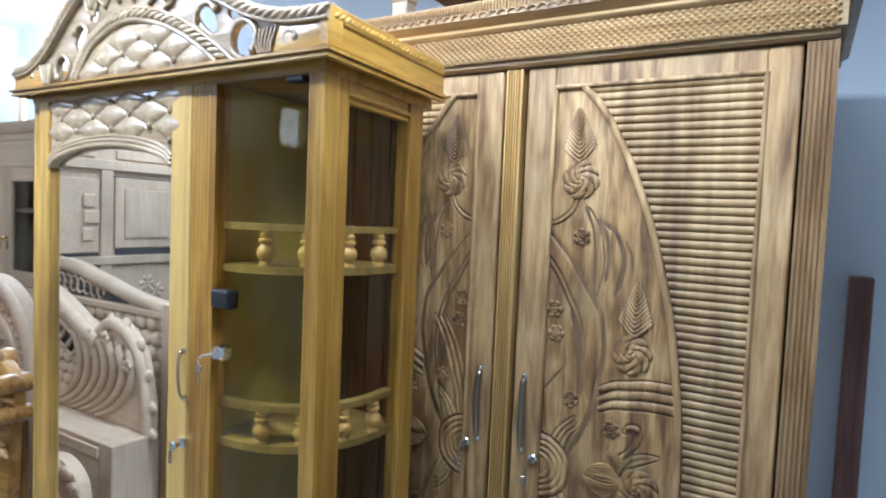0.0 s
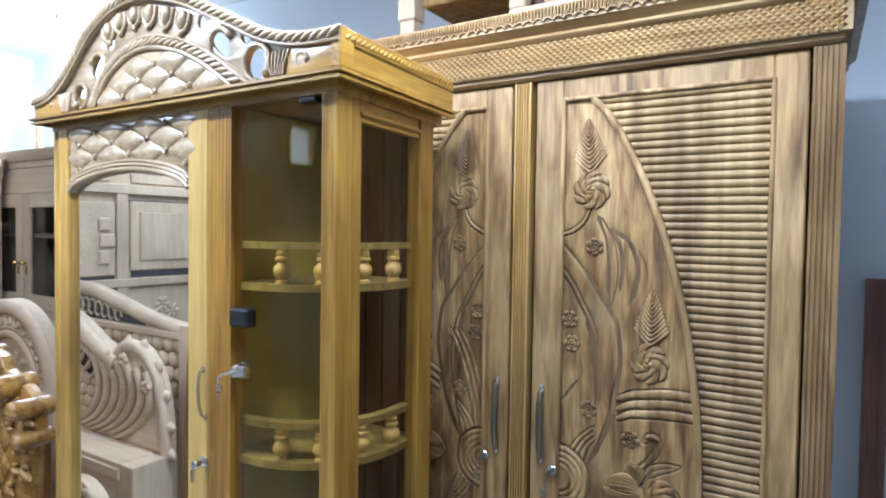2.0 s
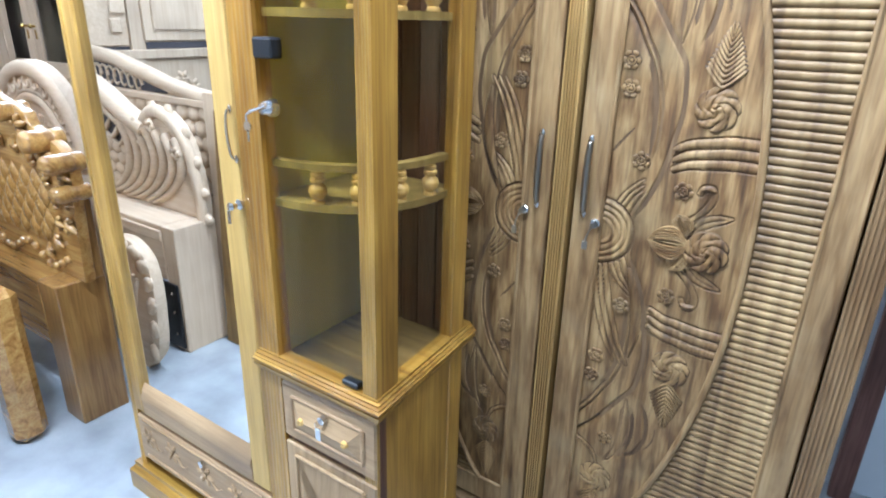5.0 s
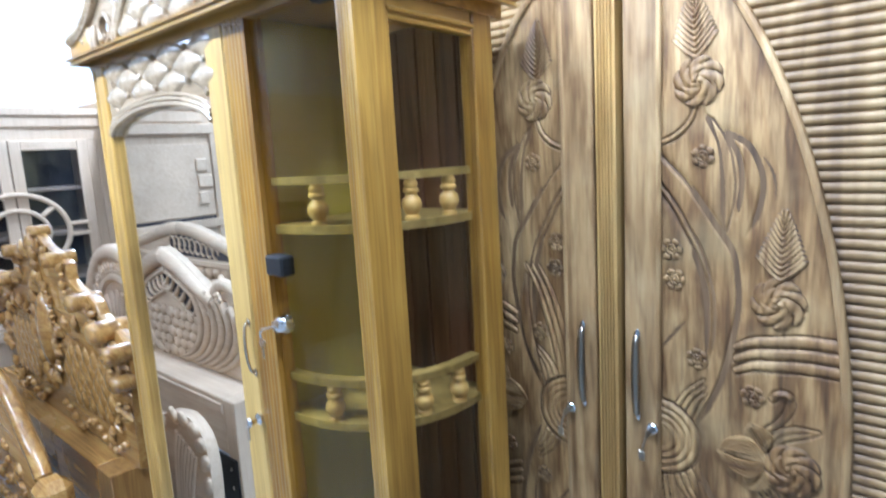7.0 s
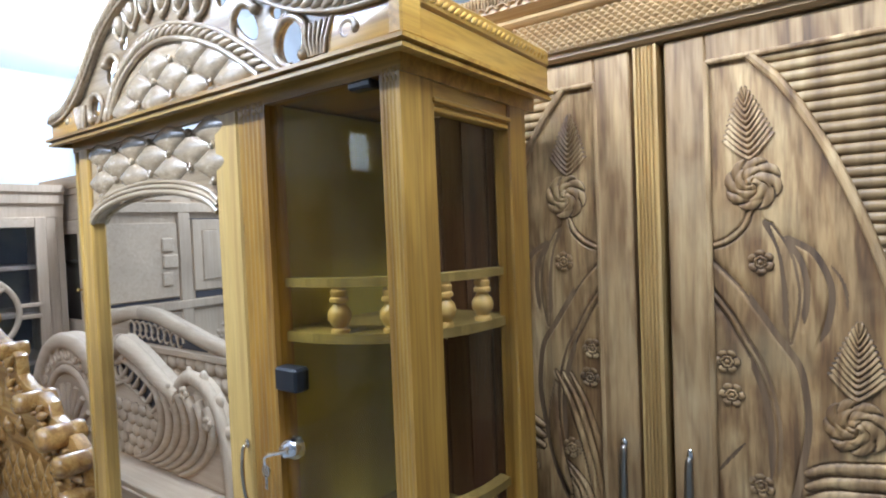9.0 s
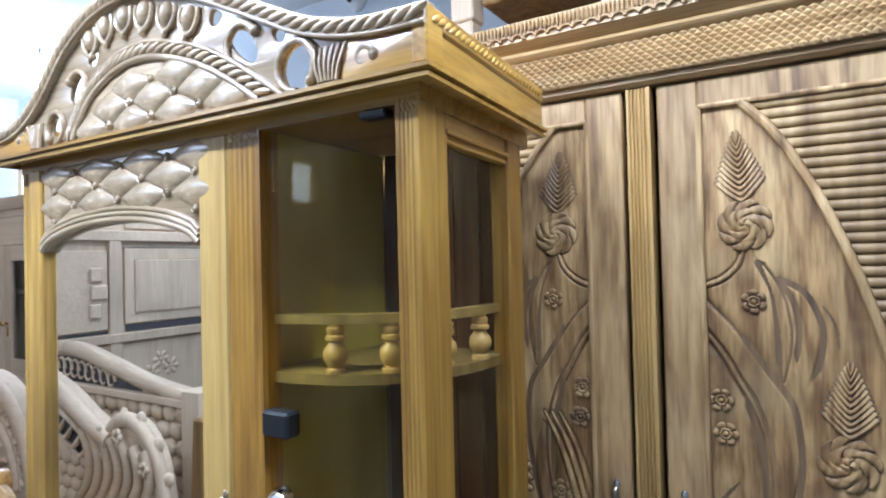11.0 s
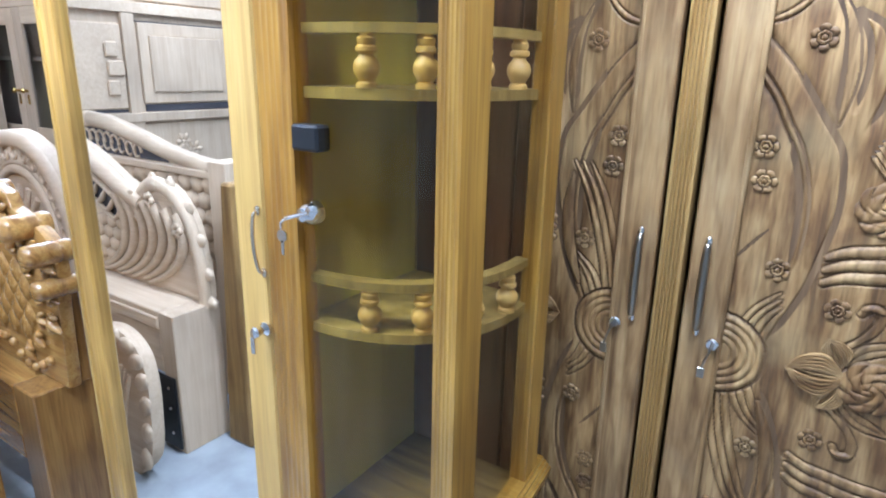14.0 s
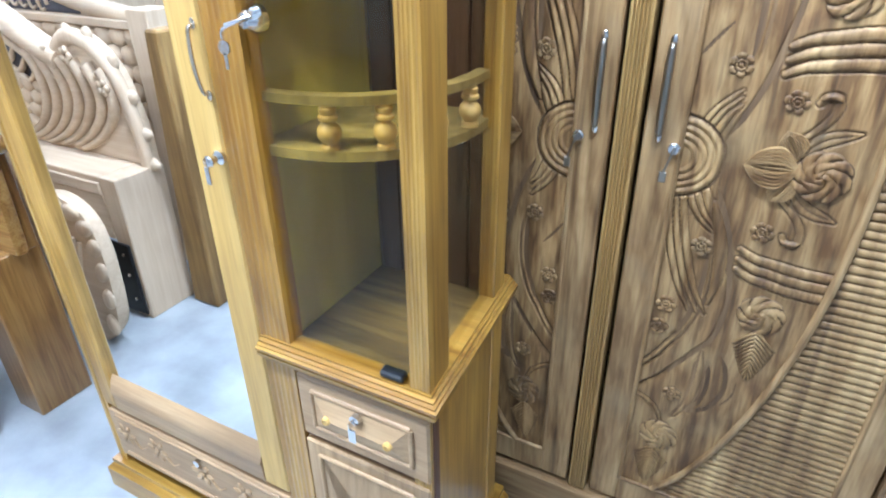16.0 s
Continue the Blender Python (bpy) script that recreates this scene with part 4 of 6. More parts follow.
lathe(kk, (-1.45, YF - 0.024, 1.268), [(0.0, 0.0), (0.01, 0.0), (0.01, 0.003), (0.0, 0.003)], 14, "y")
box(kk, -1.453, -1.447, YF - 0.027, YF - 0.0245, 1.238, 1.262, r=0.0008)
spart("key", kk, chrome, plock, "second steel key hanging from it")


def quarter_shelf(z_shelf, z_rail):
    """Bowed shelf with a little turned gallery."""
    x0, x1, yb = DIV + 0.01, CX1 - 0.022, YB - 0.016
    bow = lambda i: (x0 + (x1 - x0) * math.sin(math.pi * i / 40) ** 0.85, 1.44 - 0.285 * max(0.0, math.cos(math.pi * i / 40)) ** 0.85)
    arc = [bow(i) for i in range(21)]
    shelf = spart("shelf", prism(bmesh.new(), [(x0, yb)] + arc + [(x1, yb)], z_shelf - 0.016, z_shelf), inner_v, label="bowed wooden shelf")
    inner = [(x0 + (x - x0) * 0.92, 1.44 + (y - 1.44) * 0.92) for x, y in arc]
    spart("gallery_rail", prism(bmesh.new(), arc + inner[::-1], z_rail - 0.014, z_rail), inner_v, shelf)
    prof = [(0.006, 0.0), (0.0125, 0.0), (0.0125, 0.006), (0.009, 0.009), (0.0115, 0.013), (0.0155, 0.021), (0.0162, 0.028), (0.0145, 0.036), (0.0095, 0.042), (0.0085, 0.046), (0.013, 0.049), (0.013, 0.054), (0.0095, 0.057), (0.0115, 0.061), (0.0115, 0.066), (0.009, 0.068), (0.009, 0.072)]
    h = z_rail - 0.014 - z_shelf
    for i in (5, 9.3, 14, 18):
        x, y = bow(i)
        x, y = x0 + (x - x0) * 0.96, 1.428 + (y - 1.44) * 0.96
        spart("baluster", lathe(bmesh.new(), (x, y + 0.012, z_shelf), [(1.2 * r, zz * h / 0.072) for r, zz in prof], 16), pale_v, shelf, smooth=50)
    return shelf


quarter_shelf(1.485, 1.572)
quarter_shelf(1.115, 1.198)
# drawers of the glazed bay
DX0, DX1 = -1.438, CX1 - 0.002


def raised_front(x0, x1, z0, z1, mat, name, deco):
    b = boxed(x0, x1, YF - 0.006, YF + 0.02, z0, z1, r=0.004)
    d = spart(name, b, mat, label="pale drawer front with a raised panel" if deco else "pale cupboard door with a raised panel")
    fr = bmesh.new()
    u0, u1, w0, w1 = x0 + 0.035, x1 - 0.035, z0 + 0.03, z1 - 0.03
    for a, c in (((u0, w0), (u1, w0)), ((u1, w0), (u1, w1)), ((u1, w1), (u0, w1)), ((u0, w1), (u0, w0))):
        m = ((a[0] + c[0]) / 2, (a[1] + c[1]) / 2)
        tube(fr, [(a[0], YF - 0.007, a[1]), (m[0], YF - 0.007, m[1]), (c[0], YF - 0.007, c[1])], 0.005, seg=8)
    spart("panel_bead", fr, mat, d)
    pb = bmesh.new()
    cx, cz = (u0 + u1) / 2, (w0 + w1) / 2
    lo = [pb.verts.new((x, YF - 0.006, z)) for x, z in ((u0, w0), (u1, w0), (u1, w1), (u0, w1))]
    rx = (u1 - u0) * 0.5 - (w1 - w0) * 0.45
    hi = [pb.verts.new((x, YF - 0.022, z)) for x, z in ((cx - rx, cz), (cx + rx, cz))]
    for f in ((lo[0], lo[1], hi[1], hi[0]), (lo[2], lo[3], hi[0], hi[1]), (lo[1], lo[2], hi[1]), (lo[3], lo[0], hi[0])):
        pb.faces.new(f)
    spart("raised_panel", pb, mat, d, smooth=None)
    for x in (cx - rx, cx + rx):
        spart("button", lathe(bmesh.new(), (x, YF - 0.018, cz), [(0.0, 0.0), (0.009, 0.0), (0.009, 0.006), (0.006, 0.009), (0.0, 0.007)], 14, "y"), pale_v, d)
    spart("lock", lathe(bmesh.new(), (cx, YF - 0.012, cz + 0.032), [(0.0, 0.0), (0.01, 0.0), (0.01, 0.012), (0.0, 0.014)], 14, "y"), chrome, d, "chrome drawer lock")
    kk = boxed(cx - 0.008, cx + 0.008, YF - 0.034, YF - 0.031, cz - 0.012, cz + 0.02, r=0.002)
    box(kk, cx - 0.001, cx + 0.001, YF - 0.04, YF - 0.026, cz + 0.024, cz + 0.038, r=0)
    spart("key", kk, chrome, d, "steel key")
    return d


raised_front(DX0, DX1, 0.54, 0.688, pale_h, "drawer", True)
raised_front(DX0, DX1, 0.13, 0.523, drawer_v, "cupboard_door", False)
spart("drawer_rail", boxed(DX0 - 0.004, DX1 + 0.004, YF + 0.006, YF + 0.03, 0.1, 0.69), dark_v)

# mirror door of the west bay
SX0, SX1 = L0 + 0.004, -1.514   # outer edges of the mirror door
OX0, OX1 = -2.085, -1.584       # mirror opening
OZ0, AZ, APK = 0.42, 1.685, 1.735
mdoor = spart("mirror_door", boxed(SX0, OX0, YF - 0.004, YF + 0.022, 0.315, 1.855, r=0.004), honey_v, label="framed door with a tall arched mirror")
spart("door_stile", boxed(OX1, SX1, YF - 0.004, YF + 0.022, 0.315, 1.855, r=0.004), pale_v, mdoor, "pale yellow door stile")
arch_z = lambda x, s, pk: s + (pk - s) * max(0.0, 1 - ((x - (OX0 + OX1) / 2) / ((OX1 - OX0) / 2)) ** 2) ** 0.62
xs = [OX0 + (OX1 - OX0) * i / 28 for i in range(29)]
head = [(x, arch_z(x, AZ, APK)) for x in xs]
spart("arched_head", plate([head + [(OX1, 1.868), (OX0, 1.868)]], YF + 0.002, YF + 0.022, 0.002), carved_gold, mdoor, "tufted carved arch over the mirror")
ab = bmesh.new()
for dz, r, yy in ((0.002, 0.0065, YF - 0.002), (0.0125, 0.005, YF - 0.003), (0.022, 0.0045, YF - 0.001)):
    tube(ab, [(x, yy, z + dz) for x, z in head], r, seg=8)
spart("arch_molding", ab, carved_gold, mdoor, smooth=60)
rail = molding(bmesh.new(), [(OX0, YF + 0.01), (OX1, YF + 0.01)], [(-0.012, 0.316), (0.014, 0.316), (0.015, 0.36), (0.018, 0.372), (0.012, 0.39), (0.008, 0.404), (-0.002, OZ0), (-0.012, OZ0)])
spart("door_rail", rail, pale_h, mdoor, "pale lower rail of the mirror door")
spart("mirror", boxed(OX0 - 0.01, OX1 + 0.01, YF + 0.012, YF + 0.016, OZ0 - 0.01, 1.76, r=0), mirror, mdoor, "tall mirror reflecting the stacked beds", smooth=None)
hb = bmesh.new()
hx = -1.527
tube(hb, smooth_line([(hx, YF - 0.005, 1.292), (hx, YF - 0.015, 1.284), (hx, YF - 0.018, 1.24), (hx + 0.005, YF - 0.015, 1.198), (hx + 0.007, YF - 0.005, 1.19)], 6), 0.0024, 0.0024, 10, 1.0, normal=(1, 0, 0), mid=0.0036)
for z, dx in ((1.292, 0), (1.19, 0.007)):
    blob(hb, (hx + dx, YF - 0.006, z), (0.006, 0.003, 0.009), 0, 2)
spart("handle", hb, wood_tinted_chrome, mdoor, "chrome bow handle", smooth=60)
kb = lathe(bmesh.new(), (-1.523, YF - 0.004, 1.092), [(0.0, 0.0), (0.012, 0.0), (0.012, 0.006), (0.006, 0.012), (0.01, 0.026), (0.008, 0.03), (0.0, 0.031)], 16, "y")
box(kb, -1.532, -1.523, YF - 0.034, YF - 0.03, 1.054, 1.084, r=0.001)
spart("lock", kb, chrome, mdoor, "chrome lock with a key")
spart("frieze_board", boxed(CX0 + 0.02, -1.44, YF + 0.024, YF + 0.034, 1.76, 1.868, r=0), gold_h)
# tufted pads
pad = bmesh.new()
N = 12
grid = {}
for i in range(N + 1):
    for j in range(N + 1):
        a, c = 2 * i / N - 1, 2 * j / N - 1
        grid[i, j] = pad.verts.new(((a - c) * 0.5, -((1 - a * a) * (1 - c * c)) ** 0.5 * 0.5, (a + c) * 0.5))
for i in range(N):
    for j in range(N):
        pad.faces.new((grid[i, j], grid[i + 1, j], grid[i + 1, j + 1], grid[i, j + 1]))
pad_me = _mesh("tuft", pad, carved_gold, 80)
btn_me = _mesh("tuft_button", lathe(bmesh.new(), (0, 0, 0), [(0.0, 0.0), (0.0078, 0.0), (0.008, 0.0035), (0.006, 0.0055), (0.0042, 0.0035), (0.003, 0.005), (0.0, 0.0055)], 14, "y"), carved_gold, 60)


def tufting(parent, inside, x0, z0, w, h, rows, cols, y, depth):
    """Padded lozenges twice as wide as high, staggered row by row from (x0, z0), with a button between neighbours."""
    for r in range(rows):
        for c in range(cols):
            x, z = x0 + (c - 0.5 * (r % 2)) * w, z0 + r * h / 2
            if inside(x, z):
                placed("tuft", pad_me, parent, Matrix.Translation((x, y, z)) @ Matrix.Diagonal((w * 0.52, depth, h * 0.53, 1)))
            if inside(x + w / 2, z + 0.012):
                placed("tuft_button", btn_me, parent, Matrix.Translation((x + w / 2, y - 0.003, z)))


tufting(mdoor, lambda x, z: OX0 + 0.006 < x < OX1 - 0.006 and arch_z(x, AZ, APK) + 0.03 < z < 1.85, OX0 - 0.024, 1.742, 0.147, 0.062, 4, 6, YF + 0.003, 0.019)
# carved lower drawer of the west bay
ld = spart("carved_drawer", boxed(SX0, SX1, YF - 0.006, YF + 0.02, 0.135, 0.3, r=0.004), pale_h, label="pale drawer front with carved flowers and a small lock")
for i, x in enumerate((-2.08, -1.96, -1.8, -1.66, -1.57)):
    cb = bmesh.new()
    for a in range(6):
        an = a * math.pi / 3 + i
        blob(cb, (x + 0.024 * math.cos(an), YF - 0.007, 0.23 + 0.024 * math.sin(an)), (0.015, 0.005, 0.009), -an, 1)
    blob(cb, (x, YF - 0.009, 0.23), (0.01, 0.005, 0.01), 0, 1)
    tube(cb, smooth_line([(x + 0.03, YF - 0.006, 0.22), (x + 0.05, YF - 0.007, 0.2), (x + 0.075, YF - 0.006, 0.215)], 5), 0.004, 0.002, 6)
    spart("flower_carving", cb, pale_h, ld)
tr = bmesh.new()
for a, c in (((SX0 + 0.03, 0.155), (SX1 - 0.03, 0.155)), ((SX0 + 0.03, 0.288), (SX1 - 0.03, 0.288))):
    tube(tr, [(a[0], YF - 0.007, a[1]), (-1.8, YF - 0.007, a[1]), (c[0], YF - 0.007, c[1])], 0.005, seg=8)
spart("panel_bead", tr, pale_h, ld)
spart("lock", lathe(bmesh.new(), (-1.8, YF - 0.006, 0.272), [(0.0, 0.0), (0.01, 0.0), (0.01, 0.012), (0.0, 0.014)], 14, "y"), chrome, ld, "chrome drawer lock")

# cornice and crest
CPATH = [(CX0, YM), (CX0, YF), (CX1, YF), (CX1, YM)]
spart("cornice", molding(bmesh.new(), CPATH, [(-0.02, 1.85), (0.002, 1.85), (0.003, 1.874), (0.026, 1.874), (0.027, 1.866), (0.039, 1.866), (0.039, 1.871), (0.034, 1.8725), (0.034, 1.875), (0.043, 1.8765), (0.043, 1.882), (0.028, 1.886), (-0.02, 1.886)]), gold_h, label="stepped golden cornice")
for x, e in ((CX1, 1), (CX0, -1)):
    spart("side_fascia", boxed(min(x, x + e * 0.0335), max(x, x + e * 0.0335), YF + 0.004, YM, 1.885, 1.926, r=0.002), gold_y)
    spart("side_cap", boxed(min(x, x + e * 0.036), max(x, x + e * 0.036), YF + 0.004, YM, 1.926, 1.956, r=0.004), gold_y)
rb = bmesh.new()
rope(rb, [(CX1 + 0.036, YF - 0.012, 1.941), (CX1 + 0.036, 1.3, 1.941), (CX1 + 0.036, YM - 0.01, 1.941)], 0.0034, 0.015, (1, 0, 0), 0.55, 3.2)
spart("rope_edge", rb, gold_y, label="carved rope edge")
spart("corner_block", boxed(CX1 + 0.012, CX1 + 0.0352, YF - 0.034, YF + 0.006, 1.884, 1.956, r=0.003), gold_y)


def run_of(points):
    """A smooth profile z(x) through points given as (x, z)."""
    line = smooth_line([Vector((x, z, 0)) for x, z in points], 8)
    return lambda x: float(np.interp(x, [v.x for v in line], [v.y for v in line]))


def inset(f, x0, x1, depth, n=70):
    """The profile f from x0 to x1 moved inwards by depth along its normal."""
    pts = []
    for i in range(n + 1):
        x = x0 + (x1 - x0) * i / n
        g = (f(x + 0.004) - f(x - 0.004)) / 0.008
        k = depth / math.sqrt(1 + g * g)
        pts.append((x + g * k, f(x) - k))
    return pts


YC, CE0, CE1 = YF - 0.03, CX0 - 0.034, CX1 + 0.034
crest_top = run_of([(CE0 - 0.02, 1.938), (-2.138, 1.945), (-2.085, 1.964), (-2.03, 2.0), (-1.985, 2.04), (-1.935, 2.08), (-1.86, 2.117), (-1.79, 2.133), (-1.71, 2.134), (-1.632, 2.119), (-1.552, 2.095), (-1.463, 2.055), (-1.384, 2.017), (-1.312, 1.984), (-1.245, 1.966), (-1.184, 1.959), (CE1 + 0.02, 1.958)])
ring_out = run_of([(-1.942, 1.878), (-1.911, 1.921), (-1.88, 1.958), (-1.843, 1.987), (-1.773, 2.017), (-1.694, 2.027), (-1.62, 2.017), (-1.529, 1.988), (-1.454, 1.95), (-1.392, 1.91), (-1.343, 1.876)])
xs = [CE0 + (CE1 - CE0) * i / 90 for i in range(91)]
outline = [(x, crest_top(x) - 0.004) for x in xs] + [(CE1, 1.882), (CE0, 1.882)]
holes = [oval(-1.338, 1.92, 0.029, 0.031, 0.1, 20), oval(-1.447, 1.975, 0.037, 0.018, -0.7, 16, 0.25), oval(-1.511, 2.03, 0.012, 0.013, 0.5, 12, 0.3), oval(-1.374, 1.973, 0.013, 0.009, -0.6, 12),
         oval(-1.972, 1.92, 0.023, 0.024, -0.1, 18), oval(-1.896, 1.985, 0.033, 0.02, 0.8, 16, -0.2), oval(-1.846, 2.03, 0.016, 0.012, 0.6, 14, -0.3), oval(-2.062, 1.905, 0.01, 0.008, 0, 10)]
crest = spart("crest", plate([outline] + holes, YC + 0.006, YC + 0.015, 0.003, 2), carved_gold, label="pierced carved crest with rope edges")
top = [(x, crest_top(x)) for x in xs]
spart("crest_rim", plate([top + inset(crest_top, CE0, CE1, 0.028)[::-1]], YC - 0.006, YC + 0.02, 0.004, 2), carved_gold, crest)
for e, x in ((1, CE1), (-1, CE0)):
    sh = [x - e * 0.125 * (1 - i / 10) for i in range(11)]
    spart("shoulder", plate([[(v, crest_top(v) - 0.026) for v in sh] + [(x, 1.882), (x - e * 0.135, 1.882)]], YC - 0.002, YC + 0.02, 0.003), gold_h, crest)
rb = bmesh.new()
rope(rb, [(x, YC - 0.007, z) for x, z in inset(crest_top, CE0 + 0.012, CE1 - 0.006, 0.0125)], 0.0085, 0.0215, lean=0.5)
spart("rope_edge", rb, carved_gold, crest)
spart("rim_bead", tube(bmesh.new(), [(x, YC - 0.006, z) for x, z in inset(crest_top, CE0 + 0.01, CE1, 0.0255)], 0.0035, seg=8), carved_gold, crest, smooth=60)
R0, R1 = -1.94, -1.346
low = inset(ring_out, R0, R1, 0.0)
spart("arch_panel", plate([low + [(R1, 1.876), (R0, 1.876)]], YC - 0.001, YC + 0.03, 0.003), carved_gold, crest)
rb = bmesh.new()
rope(rb, [(x, YC - 0.005, z) for x, z in inset(ring_out, R0, R1, 0.0165) if z > 1.884], 0.0085, 0.0215, lean=0.5)
spart("rope_arch", rb, carved_gold, crest)
rb = tube(bmesh.new(), [(x, YC - 0.003, z) for x, z in inset(ring_out, R0, R1, 0.004) if z > 1.88], 0.0045, seg=8)
tube(rb, [(x, YC - 0.004, z) for x, z in inset(ring_out, R0, R1, 0.0295) if z > 1.88], 0.006, seg=8)
spart("arch_bead", rb, carved_gold, crest, smooth=60)
tufting(crest, lambda x, z: -1.88 < x < -1.42 and 1.88 < z < min(ring_out(x - 0.03), ring_out(x + 0.03)) - 0.041, -1.963, 1.8975, 0.122, 0.061, 4, 6, YC - 0.001, 0.019)
# scrolls about the openings, tulip cups under the rim, reeds and curls on the shoulders
for x, z, rr, a0, n, way in ((-1.338, 1.92, 0.037, -0.7, 14, 1), (-1.447, 1.972, 0.033, 0.5, 9, 1), (-1.217, 1.909, 0.017, 0.0, 14, 1), (-1.972, 1.92, 0.031, -0.7, 14, -1), (-1.893, 1.984, 0.031, 0.5, 9, -1), (-2.092, 1.912, 0.016, 0.0, 14, -1)):
    shrink = 0.05 if rr < 0.025 else 0.006
    pts = [(x + way * rr * (1 - shrink * i) * math.cos(a0 + 0.42 * i), YC + 0.003, z + rr * (1 - shrink * i) * math.sin(a0 + 0.42 * i)) for i in range(n)]
    sb = tube(bmesh.new(), pts, 0.0075, 0.0052, 8)
    blob(sb, pts[0], (0.0095, 0.01, 0.0095), 0, 2)
    spart("scroll", sb, carved_gold, crest, smooth=60)
for i, x in enumerate((-1.862, -1.805, -1.742, -1.678, -1.613, -1.553)):
    g = math.atan((crest_top(x + 0.01) - crest_top(x - 0.01)) / 0.02) * 0.7
    cx, cz = x + 0.056 * math.sin(g), crest_top(x) - 0.056
    turn = lambda u, v: (cx + u * math.cos(g) - v * math.sin(g), YC + 0.002, cz + u * math.sin(g) + v * math.cos(g))
    cup = tube(bmesh.new(), [turn(0.0225 * math.cos(a), 0.029 * math.sin(a) + 0.004) for a in (math.pi * (0.86 + 1.28 * j / 14) for j in range(15))], 0.0048, 0.0048, 8)
    blob(cup, turn(0, 0.002), (0.0135, 0.0115, 0.021), -g, 2)
    blob(cup, turn(0, -0.03), (0.006, 0.007, 0.008), 0, 2)
    spart("tulip_cup", cup, carved_gold, crest, smooth=60)
for e, x in ((1, -1.276), (-1, -2.035)):
    for i in range(6):
        fx = 0.0085 * i - 0.02
        spart("shoulder_reed", tube(bmesh.new(), smooth_line([(x + e * fx * 0.7, YC - 0.002, 1.888), (x + e * fx, YC - 0.004, 1.91), (x + e * (fx * 1.3 + 0.004), YC - 0.002, 1.934)], 4), 0.0036, 0.0026, 6), carved_gold, crest, smooth=60)

# ---- the stacked beds ----


def block(name, x0, x1, y0, y1, z0, z1, mat, parent, r=0.004, label=""):
    return part(name, boxed(x0, x1, y0, y1, z0, z1, r=r), mat, parent, label)


rnd = random.Random(5)
# sanded bed whose fan-carved face is seen in the mirror
FX, FY = -2.78, 0.41
fan = thing("headboard", (-3.7, 0.44, 0), "unpolished pale headboard with fan carving above a thick base", "headboard", "stacked headboards")
block("base", -4.43, FX - 0.091, 0.36, 0.57, 0.34, 0.6, raw_h, fan)
block("base_lip", -4.5, FX - 0.085, 0.572, 0.582, 0.53, 0.58, raw_h, fan)
block("post", FX - 0.09, FX + 0.002, 0.358, 0.57, 0.0, 0.6, raw_v, fan)
block("post", -4.55, -4.431, 0.358, 0.57, 0.0, 0.6, raw_v, fan)
# bracket plate made wide and dark to paint in the shade below the base
br = block("bracket", FX - 0.165, FX - 0.012, 0.571, 0.583, 0.02, 0.338, dark_metal, fan, label="dark iron bed bracket filling the shaded gap by the post")
for z in (0.09, 0.2, 0.29):
    part("bolt", blob(bmesh.new(), (FX - 0.05, 0.585, z), (0.008, 0.005, 0.008), 0, 1), chrome, br)
edge = smooth_line([(-3.64, 1.195, 0), (-3.47, 1.14, 0), (-3.29, 1.055, 0), (-3.15, 1.0, 0)], 6)
lobe = smooth_line([(-3.15, 1.005, 0), (-3.06, 1.065, 0), (-2.95, 1.05, 0), (-2.85, 0.96, 0), (-2.805, 0.84, 0), (FX, 0.71, 0), (FX, 0.6, 0)], 6)
right = [(v.x, v.y) for v in edge] + [(v.x, v.y) for v in lobe[1:]]
left = [(-7.28 - x, z) for x, z in right[::-1]]
part("panel", plate([left + right[1:] ], 0.365, FY, 0.005), raw_h, fan)
